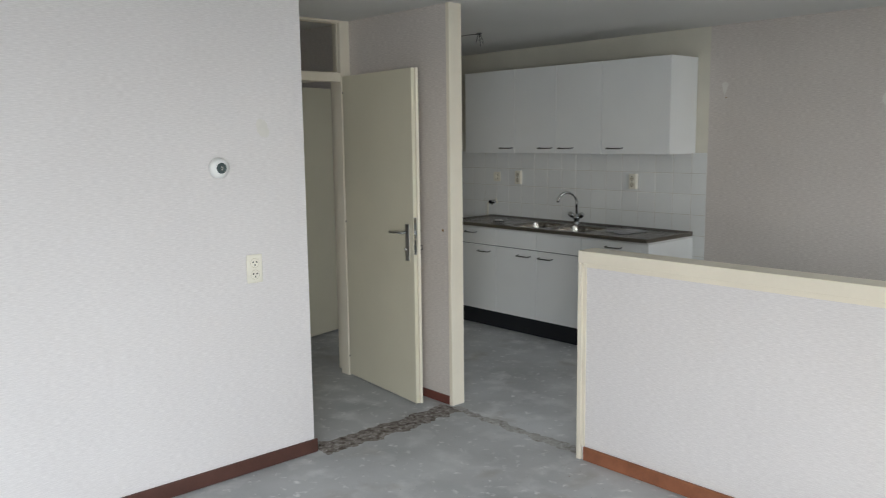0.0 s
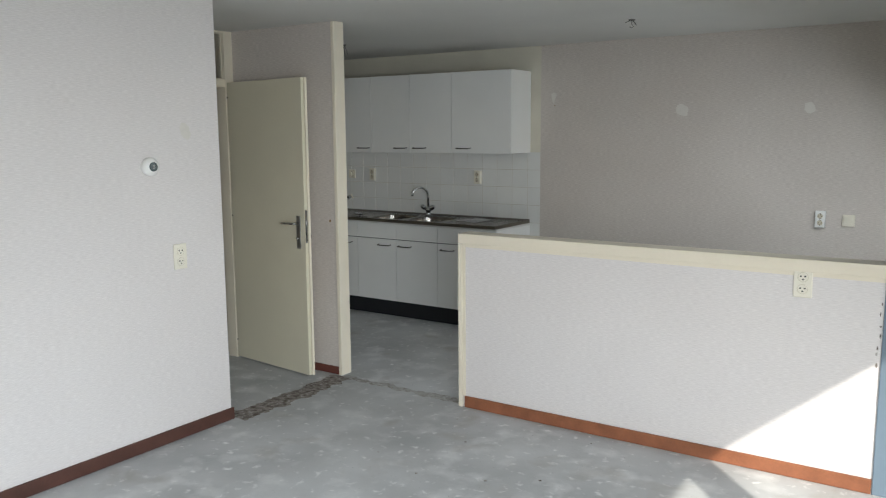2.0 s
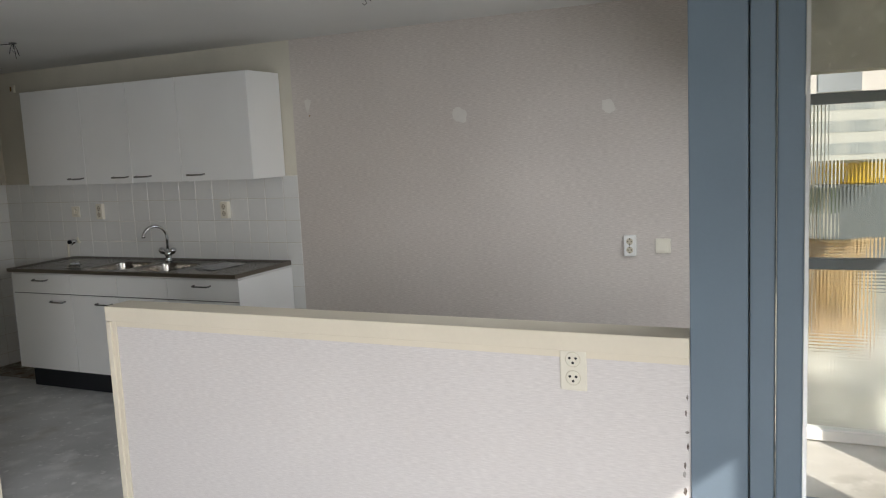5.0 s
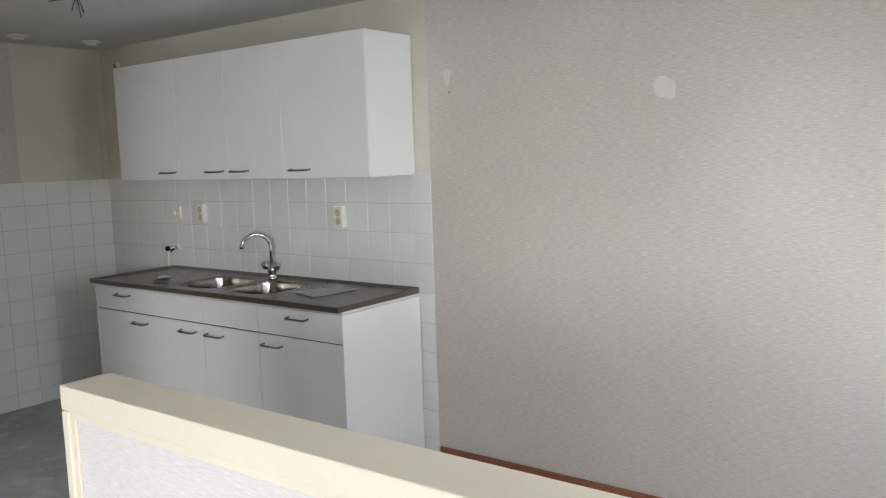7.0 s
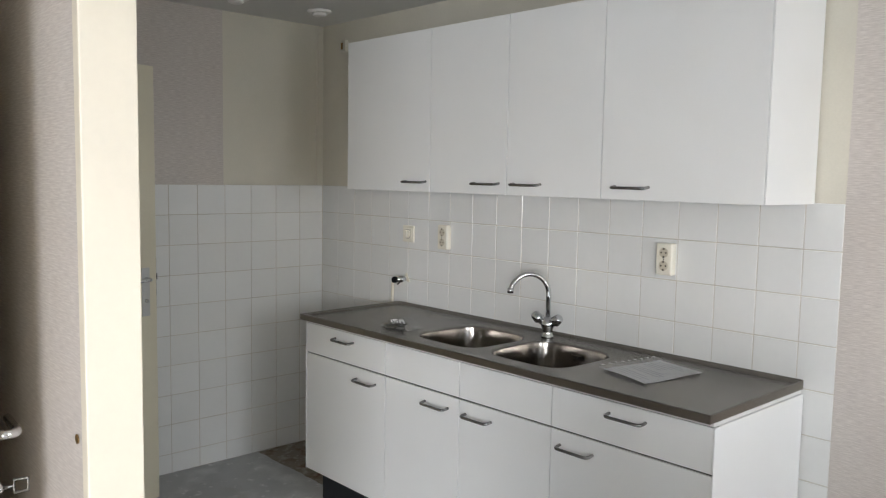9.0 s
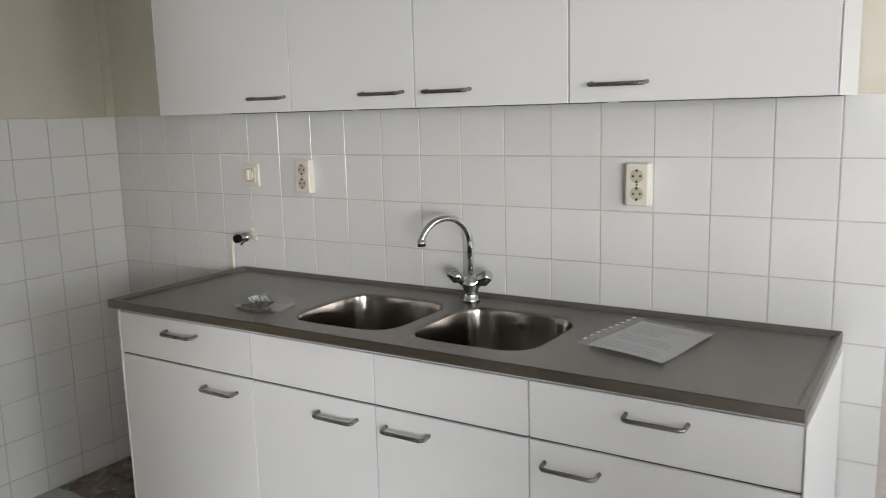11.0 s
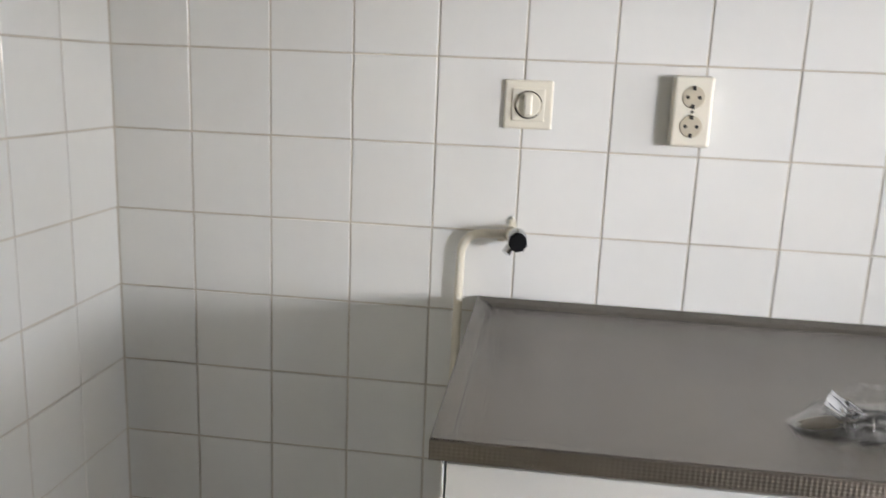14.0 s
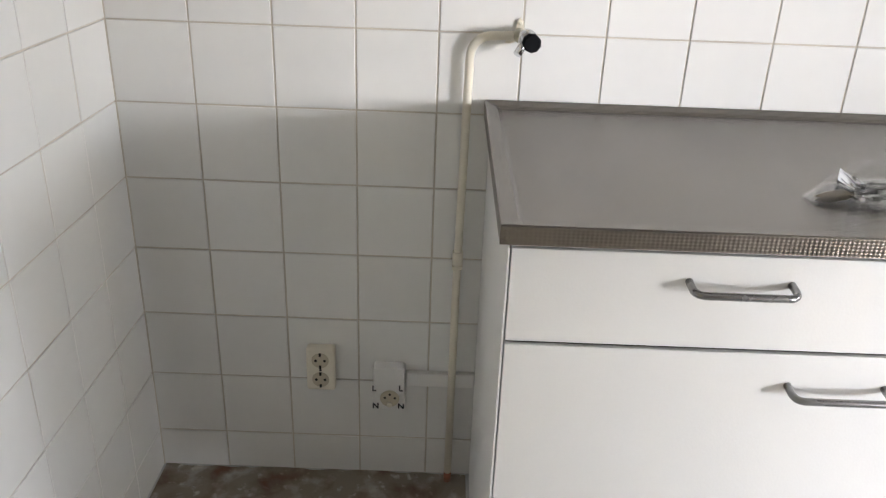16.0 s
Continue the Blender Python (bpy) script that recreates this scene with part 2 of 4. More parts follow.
SATIN = steel("satin_metal", (0.34, 0.335, 0.33), 0.24)
ALU = steel("brushed_aluminium", (0.62, 0.62, 0.61), 0.32)
LCD = mat("grey_display", (0.06, 0.08, 0.08), 0.15, var=0.1, bump=0)
GLASS = glass("clear_glass")
RIBBED = glass("ribbed_wired_glass", (0.86, 0.92, 0.90), 0.015)
POLY = film("clear_plastic_film")
PALE_INK = mat("pale_grey_ink", (0.60, 0.60, 0.64), 0.7, var=0.1, bump=0)
SHEET = mat("printed_paper", (0.92, 0.925, 0.93), 0.6, var=0.03, scale=10, bump=0.05)
INK = mat("grey_ink", (0.22, 0.22, 0.25), 0.7, var=0.1, bump=0)
FELT = mat("black_marker", (0.012, 0.012, 0.02), 0.5, var=0.1, bump=0)
ROUGH_CONCRETE = concrete("weathered_concrete", (0.60, 0.585, 0.52), (0.70, 0.69, 0.63), (0.38, 0.37, 0.31), 0.6, 0.58)
WICKER = mat("natural_wicker", (0.52, 0.36, 0.18), 0.55, var=0.25, scale=30, bump=0.3, grain=200)
BRICK = mat("pale_brick", (0.45, 0.38, 0.30), 0.85, var=0.2, scale=6, bump=0.4)
YELLOW = mat("yellow_plastic", (0.75, 0.48, 0.05), 0.4, var=0.05)
GREY_PAINT = mat("grey_steel_paint", (0.16, 0.18, 0.19), 0.45, var=0.08, bump=0.1)
FAR_WALL = mat("pale_far_render", (0.62, 0.60, 0.55), 0.9, var=0.15, scale=0.3, bump=0)
FAR_GLASS = mat("far_window_glass", (0.30, 0.33, 0.34), 0.3, var=0.2, scale=0.4, bump=0)
GRASS = mat("far_grass", (0.10, 0.13, 0.05), 0.9, var=0.35, scale=0.2, bump=0)
KRAFT = mat("brown_card", (0.22, 0.18, 0.125), 0.6, var=0.2, scale=40, bump=0.1)
RUBBER = mat("matt_black_plastic", (0.010, 0.010, 0.011), 0.85, var=0.2, bump=0.05, specular=0.1)
WIRE = mat("black_cable", (0.02, 0.02, 0.02), 0.5, var=0.1, bump=0)


# ---------------------------------------------------------------- builders
def box(bm, x0, x1, y0, y1, z0, z1, bevel=0.0, seg=2):
    r = bmesh.ops.create_cube(bm, size=1.0)
    for v in r["verts"]:
        v.co = Vector(((x0 + x1) / 2 + v.co.x * (x1 - x0), (y0 + y1) / 2 + v.co.y * (y1 - y0), (z0 + z1) / 2 + v.co.z * (z1 - z0)))
    if bevel:
        es = list({e for v in r["verts"] for e in v.link_edges})
        bmesh.ops.bevel(bm, geom=es, offset=bevel, segments=seg, profile=0.5, affect='EDGES')
    return bm


def boxed(*a, **k):
    return box(bmesh.new(), *a, **k)


def tube(bm, pts, r, n=10, cap=True):
    """A round bar swept along the points; r is one radius or one a point."""
    pts = [Vector(p) for p in pts]
    radii = r if isinstance(r, (list, tuple)) else [r] * len(pts)
    rings, side = [], None
    for i, p in enumerate(pts):
        d = (pts[min(i + 1, len(pts) - 1)] - pts[max(i - 1, 0)]).normalized()
        if side is None:
            side = d.orthogonal().normalized()
        side = (side - d * side.dot(d)).normalized()
        up = d.cross(side)
        rings.append([bm.verts.new(p + radii[i] * (math.cos(a) * side + math.sin(a) * up)) for a in [2 * math.pi * k / n for k in range(n)]])
    for a, b in zip(rings, rings[1:]):
        for k in range(n):
            f = bm.faces.new((a[k], a[(k + 1) % n], b[(k + 1) % n], b[k]))
            f.smooth = True
    if cap:
        bm.faces.new(rings[0][::-1]), bm.faces.new(rings[-1])
    return bm


def lathe(bm, centre, axis, profile, n=24):
    """Turned shape: profile rows (distance along the axis, radius)."""
    axis = Vector(axis).normalized()
    c = Vector(centre)
    pts = [c + axis * d for d, _ in profile]
    side = axis.orthogonal().normalized()
    up = axis.cross(side)
    rings = [[bm.verts.new(p + max(r, 1e-5) * (math.cos(a) * side + math.sin(a) * up)) for a in [2 * math.pi * k / n for k in range(n)]]
             for p, (_, r) in zip(pts, profile)]
    for a, b in zip(rings, rings[1:]):
        for k in range(n):
            f = bm.faces.new((a[k], a[(k + 1) % n], b[(k + 1) % n], b[k]))
            f.smooth = True
    bm.faces.new(rings[0][::-1]), bm.faces.new(rings[-1])
    return bm


def arc(p0, corner, p1, r, n=6):
    """Points that round the corner between two straight runs."""
    p0, corner, p1 = Vector(p0), Vector(corner), Vector(p1)
    a, b = (p0 - corner).normalized(), (p1 - corner).normalized()
    s, e = corner + a * r, corner + b * r
    return [s * (1 - t) ** 2 + corner * 2 * t * (1 - t) + e * t * t for t in [k / n for k in range(n + 1)]]


def done(ob, bm, material, origin=(0, 0, 0)):
    bmesh.ops.recalc_face_normals(bm, faces=bm.faces)
    bm.transform(Matrix.Translation(-Vector(origin)))
    me = bpy.data.meshes.new(ob)
    bm.to_mesh(me)
    bm.free()
    me.materials.append(material)
    return me


def thing(name, base, label, category, group="", kind=""):
    """A thing of several parts: an Empty at its base."""
    ob = new(name)
    ob.location, ob.empty_display_size = base, 0.1
    ob["base"] = tuple(base)
    return tagged(ob, label, category, group, kind)


def part(name, bm, material, parent, label=""):
    """One mesh under a thing or a part; the bmesh is in world places."""
    ob = new(name, done(name, bm, material, parent["base"]))
    ob.parent = parent
    ob["base"] = tuple(parent["base"])
    return tagged(ob, label)


def single(name, bm, material, label, category, base=None, group="", kind=""):
    """A thing of one mesh."""
    if base is None:
        lo = [min(v.co[i] for v in bm.verts) for i in range(3)]
        hi = [max(v.co[i] for v in bm.verts) for i in range(3)]
        base = ((lo[0] + hi[0]) / 2, (lo[1] + hi[1]) / 2, lo[2])
    ob = new(name, done(name, bm, material, base))
    ob.location = base
    ob["base"] = tuple(base)
    return tagged(ob, label, category, group, kind)


def structure(name, bm, material, label, category):
    return single(name, bm, material, label, category, (0, 0, 0), kind="structure")


# ---------------------------------------------------------------- measures
H = 2.36                 # ceiling
XL = 2.500               # face of the living room wall with the thermostat
YH = -2.252              # face of the low wall
XK = 5.73                # inner face of the kitchen window wall
XF = 7.45                # facade of the living room
P = 0.1525               # tile pitch
T1 = 0.10                # top of the lowest, cut tile row
TILE_TOP = T1 + 9 * P
TILE_END = 2.868

# ---------------------------------------------------------------- shell
bm = bmesh.new()
box(bm, -0.2, XK + 0.12, YH, 0.2, -0.2, 0)
box(bm, -0.2, XF + 0.2, -9.2, YH, -0.2, 0)
structure("floor", bm, SCREED, "bare grey screed floor with pale filler blotches", "floor")
bm = bmesh.new()
box(bm, -0.2, XK + 0.12, YH, 0.2, H, H + 0.2)
box(bm, -0.2, XF + 0.2, -9.2, YH, H, H + 0.2)
structure("ceiling", bm, CEIL, "white painted plaster ceiling", "ceiling")

wall_n = structure("wall_north", boxed(-0.2, XK + 0.12, 0.004, 0.2, 0, H), PLASTER, "cream painted kitchen wall with tiles and wallpaper", "wall")
part("wallpaper", boxed(TILE_END, XK, 0.0015, 0.004, 0, H), PAPER, wall_n, "beige woven wallpaper")
part("corner_joint", boxed(-0.003, 0.0016, -0.0016, 0.003, 0, TILE_TOP), GROUT, wall_n)
part("grout", boxed(0, TILE_END, 0.0022, 0.004, 0, TILE_TOP), GROUT, wall_n)
wall_w = structure("wall_west", boxed(-0.2, -0.004, -3.26, 0.004, 0, H), PLASTER, "cream kitchen side wall, tiled below, papered above", "wall")
part("wallpaper", boxed(-0.004, -0.0015, -2.09, -0.617, TILE_TOP, H), PAPER, wall_w, "beige woven wallpaper")
part("grout", boxed(-0.004, -0.0022, -2.09, 0, 0, TILE_TOP), GROUT, wall_w)
part("corner_strip", boxed(-0.004, 0.004, -0.042, -0.03, TILE_TOP, H, bevel=0.002), PLASTER, wall_w)

structure("wall_living", boxed(XL - 0.1, XL, -9.0, -3.164, 0, H), PAPER_PALE, "long living room wall with woven wallpaper", "wall")
structure("wall_hall", boxed(-0.004, XL - 0.1, -3.252, -3.164, 0, H), PAPER_PALE, "papered side wall of the door recess", "wall")
structure("wall_back", boxed(XL - 0.1, XF + 0.2, -9.2, -9.0, 0, H), PAPER_PALE, "papered rear wall of the living room", "wall")

# partition between recess and kitchen with the doorway from the hall
bm = bmesh.new()
box(bm, 1.36, 2.450, -2.157, -2.083, 0, H)
box(bm, -0.004, 0.40, -2.157, -2.083, 0, H)
box(bm, 0.40, 1.36, -2.157, -2.083, 2.06, H)
part_wall = structure("wall_partition", bm, PAPER, "thin partition wall with woven wallpaper", "wall")
part("end_board", boxed(2.452, 2.480, -2.168, -2.070, 0, H, bevel=0.003), TRIM, part_wall, "cream painted post")
part("screw_plug", lathe(bmesh.new(), (2.40, -2.158, 1.06), (0, -1, 0), [(0, 0.009), (0.001, 0.009), (0.002, 0.006)], 10), BRASS, part_wall)

# low wall with its boards
low = structure("wall_low", boxed(3.515, 5.711, YH + 0.006, -2.134, 0, 0.995), PAPER_PALE, "low dividing wall with pale woven wallpaper", "wall")
part("cap_board", boxed(3.487, 5.711, -2.260, -2.130, 0.996, 1.055, bevel=0.003), TRIM, low, "cream painted cap board")
part("end_board", boxed(3.487, 3.513, -2.260, -2.126, 0, 0.994, bevel=0.003), TRIM, low, "cream painted end board")
part("edge_strip", boxed(3.5135, 3.533, -2.2535, -2.247, 0.073, 0.9945, bevel=0.001), TRIM, low)
part("under_strip", boxed(3.534, 5.709, -2.2535, -2.247, 0.976, 0.9955, bevel=0.001), TRIM, low)

single("baseboard", boxed(3.53, 5.709, YH - 0.008, YH + 0.004, 0.002, 0.072, bevel=0.003), BASE_WOOD, "orange-brown stained hardwood baseboard", "baseboard", kind="structure")
single("baseboard", boxed(XL, XL + 0.012, -9.0, -3.150, 0.002, 0.072, bevel=0.003), DARK_WOOD, "dark brown stained hardwood baseboard", "baseboard", kind="structure")
single("baseboard", boxed(1.53, 2.451, -2.168, -2.158, 0.002, 0.056, bevel=0.003), RED_WOOD, "brown stained hardwood baseboard", "baseboard", kind="structure")
single("baseboard", boxed(TILE_END + 0.01, XK, -0.011, 0.0, 0.002, 0.072, bevel=0.003), BASE_WOOD, "brown stained hardwood baseboard", "baseboard", kind="structure")


# glazed facades
def glazed(name, axis, at, a0, a1, sill, label, panel=True):
    """A blue timber facade bay from a0 to a1 along x or y: stiles, rails, panel, panes."""
    def bar(u0, u1, z0, z1, d0=0.0, d1=0.07, bev=0.004):
        b = bmesh.new()
        if axis == "x":
            return box(b, u0, u1, at + d0, at + d1, z0, z1, bevel=bev, seg=1)
        return box(b, at + d0, at + d1, u0, u1, z0, z1, bevel=bev, seg=1)
    ob = thing(name, (a0, at, 0) if axis == "x" else (at, a0, 0), label, "window", kind="structure")
    part("stile", bar(a0, a0 + 0.066, 0, H), BLUE, ob)
    part("stile", bar(a1 - 0.066, a1, 0, H), BLUE, ob)
    part("bottom_rail", bar(a0 + 0.067, a1 - 0.067, sill - 0.075, sill), BLUE, ob)
    part("transom_rail", bar(a0 + 0.067, a1 - 0.067, 2.004, 2.066), BLUE, ob)
    part("head", bar(a0 + 0.067, a1 - 0.067, 2.33, H), BLUE, ob)
    if panel:
        part("lower_panel", bar(a0 + 0.067, a1 - 0.067, 0, sill - 0.0765, 0.003, 0.06), BLUE, ob)
    for z0, z1 in ((sill + 0.001, 2.003), (2.067, 2.329)):
        pane = part("pane", bar(a0 + 0.067, a1 - 0.067, z0, z1, 0.03, 0.036, 0), GLASS, ob)
        pane.visible_shadow = False
        bead = bmesh.new()
        for u0, u1, w0, w1 in ((a0 + 0.0675, a0 + 0.077, z0, z1), (a1 - 0.077, a1 - 0.0675, z0, z1)):
            b = bar(u0, u1, w0, w1, 0.037, 0.062, 0)
            me = bpy.data.meshes.new("tmp")
            b.to_mesh(me), b.free()
            bead.from_mesh(me)
            bpy.data.meshes.remove(me)
        part("glazing_bead", bead, WHITE_PLASTIC, ob)
    return ob


single("corner_post", boxed(5.712, 5.864, YH - 0.004, -2.09, 0, H, bevel=0.004), BLUE, "wide blue-grey painted corner post of the facade", "post", kind="structure")
single("door_post", boxed(5.868, 5.930, YH, YH + 0.08, 0, H, bevel=0.004), BLUE, "narrow blue-grey painted door post", "post", kind="structure")
glazed("door_balcony", "x", YH + 0.004, 5.934, 6.92, 0.606, "blue-grey balcony door with glass over a panel")
structure("wall_facade_side", boxed(6.925, XF + 0.1, YH, YH + 0.12, 0, H), PLASTER, "plain wall beside the balcony door", "wall")
glazed("window_kitchen", "y", XK - 0.04, -2.085, -0.002, 0.62, "blue-grey kitchen window over a low panel")
bm = bmesh.new()
box(bm, XF, XF + 0.1, -3.98, YH + 0.12, 0, H)
box(bm, XF, XF + 0.1, -5.18, -5.04, 0, H)
box(bm, XF, XF + 0.1, -9.0, -7.7, 0, H)
box(bm, XF, XF + 0.1, -5.04, -3.98, 0, 0.6)
box(bm, XF, XF + 0.1, -7.7, -5.18, 0, 0.6)
box(bm, XF, XF + 0.1, -5.04, -3.98, 2.2, H)
box(bm, XF, XF + 0.1, -7.7, -5.18, 2.2, H)
structure("wall_facade", bm, PLASTER, "window wall of the living room", "wall")
for a0, a1 in ((-5.04, -3.98), (-7.7, -5.18)):
    w = thing("window_living", (XF + 0.1, a0, 0.6), "blue-grey framed living room window", "window", kind="structure")
    part("sill", boxed(XF - 0.06, XF + 0.09, a0, a1, 0.6, 0.63, bevel=0.004), TRIM, w)
    for y0, y1, z0, z1 in ((a0, a0 + 0.05, 0.631, 2.2), (a1 - 0.05, a1, 0.631, 2.2), (a0 + 0.051, a1 - 0.051, 0.631, 0.68), (a0 + 0.051, a1 - 0.051, 2.15, 2.2)):
        part("window_frame", boxed(XF + 0.03, XF + 0.09, y0, y1, z0, z1, bevel=0.003), BLUE, w)


# ---------------------------------------------------------------- recess door and hall door
def lever(parent, x, y, z, side, reach):
    """Door furniture on one face: plate, rose, lever; side is the sign of y, reach the way the lever points along x."""
    part("plate", boxed(x - 0.02, x + 0.02, min(y, y + side * 0.006), max(y, y + side * 0.006), z - 0.17, z + 0.05, bevel=0.002), ALU, parent, "brushed metal plate")
    pts = [(x, y + side * 0.006, z), *arc((x, y + side * 0.006, z), (x, y + side * 0.05, z), (x + reach * 0.12, y + side * 0.05, z), 0.018), (x + reach * 0.12, y + side * 0.05, z - 0.003)]
    b = tube(bmesh.new(), pts, 0.009)
    part("lever", b, CHROME, parent, "bright metal lever")
    key = lathe(bmesh.new(), (x, y + side * 0.006, z - 0.10), (0, side, 0), [(0, 0.009), (0.012, 0.009), (0.016, 0.006)], 12)
    part("key_barrel", key, CHROME, parent)
    if side > 0:
        ky = y + 0.022
        part("key", tube(bmesh.new(), [(x, ky, z - 0.10), (x, ky + 0.018, z - 0.10), (x, ky + 0.018, z - 0.088), (x, ky + 0.042, z - 0.088), (x, ky + 0.042, z - 0.112), (x, ky + 0.018, z - 0.112), (x, ky + 0.018, z - 0.10)], 0.003, 6), SATIN, parent, "key left in the lock")


def leaf(name, hinge, angle, width, label, category="door", lever_z=1.05):
    """A flush rebated door leaf, built along +x from its hinge and turned."""
    ob = thing(name, (0, 0, 0), label, category)
    part("panel", boxed(0.0, width, -0.020, 0.020, 0.012, 2.004, bevel=0.002), DOOR, ob)
    part("rebate", boxed(width + 0.0005, width + 0.013, 0.002, 0.020, 0.012, 2.004, bevel=0.001), TRIM, ob)
    part("lock_plate", boxed(width + 0.0006, width + 0.0022, -0.017, 0.0005, lever_z - 0.13, lever_z + 0.09), SATIN, ob)
    part("latch", boxed(width + 0.0023, width + 0.012, -0.012, -0.003, lever_z - 0.01, lever_z + 0.02, bevel=0.001), CHROME, ob)
    part("bolt", boxed(width + 0.0023, width + 0.004, -0.012, -0.004, lever_z - 0.08, lever_z - 0.05), DARK, ob)
    lever(ob, width - 0.06, -0.0205, lever_z, -1, -1)
    lever(ob, width - 0.06, 0.0205, lever_z, 1, -1)
    for z in (0.14, 1.06, 1.90):
        part("hinge_pin", tube(bmesh.new(), [(0.004, -0.0202, z - 0.005), (0.004, -0.0202, z + 0.005)], 0.004, 8), DARK, ob)
    ob.matrix_basis = pose(*hinge, 0, 0, angle)
    return ob


leaf("living_door", (1.522, -2.211, 0), -6.0, 0.80, "cream painted flush door standing wide open against the partition")
leaf("kitchen_door", (0.462, -1.95, 0), 103.3, 0.865, "cream painted flush kitchen door standing open")

df = thing("door_frame_living", (1.47, -2.66, 0), "cream door frame with a glazed transom above", "door frame", kind="structure")
part("jamb", boxed(1.425, 1.512, -2.235, -2.1585, 0, H, bevel=0.003), TRIM, df)
part("jamb", boxed(1.425, 1.512, -3.163, -3.10, 0, H, bevel=0.003), TRIM, df)
part("transom_bar", boxed(1.425, 1.512, -3.099, -2.236, 1.972, 2.028, bevel=0.003), TRIM, df)
part("head", boxed(1.425, 1.512, -3.099, -2.236, 2.345, H, bevel=0.003), TRIM, df)
part("pane", boxed(1.465, 1.470, -3.099, -2.236, 2.029, 2.344), GLASS, df)
for y0, y1, z0, z1 in ((-3.099, -2.236, 2.029, 2.033), (-3.099, -2.236, 2.340, 2.344), (-2.241, -2.236, 2.0335, 2.3395)):
    part("glazing_bead", boxed(1.471, 1.486, y0, y1, z0, z1), TRIM, df)
df = thing("door_frame_kitchen", (0.88, -2.12, 0), "cream door frame between hall and kitchen", "door frame", kind="structure")
part("jamb", boxed(0.401, 0.452, -2.175, -1.985, 0, 2.059, bevel=0.003), TRIM, df)
part("jamb", boxed(1.308, 1.359, -2.175, -1.985, 0, 2.059, bevel=0.003), TRIM, df)
part("head", boxed(0.453, 1.307, -2.175, -1.985, 2.02, 2.059, bevel=0.003), TRIM, df)


# ---------------------------------------------------------------- floor scars
def scar(name, x0, x1, y0, y1, material, label, rag, z=0.004, seed=1):
    """A ragged strip of broken or stained screed lying on the floor."""
    rnd = random.Random(seed)
    along_y = (y1 - y0) > (x1 - x0)
    n = max(int(max(x1 - x0, y1 - y0) / 0.02), 8)
    b = bmesh.new()
    rows = []
    wa = wb = 0.0
    for i in range(n + 1):
        t = i / n
        wa = wa * 0.6 + rnd.uniform(-rag, rag)
        wb = wb * 0.6 + rnd.uniform(-rag, rag)
        if along_y:
            y = y0 + (y1 - y0) * t
            rows.append([(x0 + wa, y), (x0 * 0.66 + x1 * 0.34, y), (x0 * 0.34 + x1 * 0.66, y), (x1 + wb, y)])
        else:
            x = x0 + (x1 - x0) * t
            rows.append([(x, y0 + wa), (x, y0 * 0.66 + y1 * 0.34), (x, y0 * 0.34 + y1 * 0.66), (x, y1 + wb)])
    vs = [[b.verts.new((x, y, 0.0005 if k in (0, 3) else z + rnd.uniform(-0.001, 0.0015))) for k, (x, y) in enumerate(r)] for r in rows]
    for a, c in zip(vs, vs[1:]):
        for k in range(3):
            f = b.faces.new((a[k], a[k + 1], c[k + 1], c[k]))
            f.smooth = True
    single(name, b, material, label, "floor patch", kind="structure")


scar("floor_scar", 2.415, 2.585, -3.14, -2.19, SCAR, "dark rough strip of broken screed where a sill was", 0.018, seed=3)
scar("floor_scar", 2.50, 3.475, -2.212, -2.150, SCAR_PALE, "brown rough strip of broken screed across the opening", 0.014, z=0.003, seed=5)
scar("floor_stain", 0.004, 0.705, -0.42, -0.002, STAIN, "brown stained bare screed beside the cupboard", 0.004, z=0.002, seed=8)


# ---------------------------------------------------------------- kitchen units
def bow_handle(parent, x0, x1, y, z, r=0.0052):
    out = 0.032
    pts = [(x0, y, z), *arc((x0, y, z), (x0, y - out, z - 0.004), (x1, y - out, z - 0.004), 0.016), *arc((x0, y - out, z - 0.004), (x1, y - out, z - 0.004), (x1, y, z), 0.016), (x1, y, z)]
    part("handle", tube(bmesh.new(), pts, r), SATIN, parent, "brushed metal bow handle")


def front(unit, name, x0, x1, z0, z1, y, hx=None, hz=None, label=""):
    f = part(name, boxed(x0 + 0.002, x1 - 0.002, y, y + 0.018, z0, z1, bevel=0.0012), WHITE, unit, label)
    if hx is not None:
        bow_handle(f, hx - 0.066, hx + 0.066, y, hz)
    return f


FY = -0.574   # faces of the base fronts


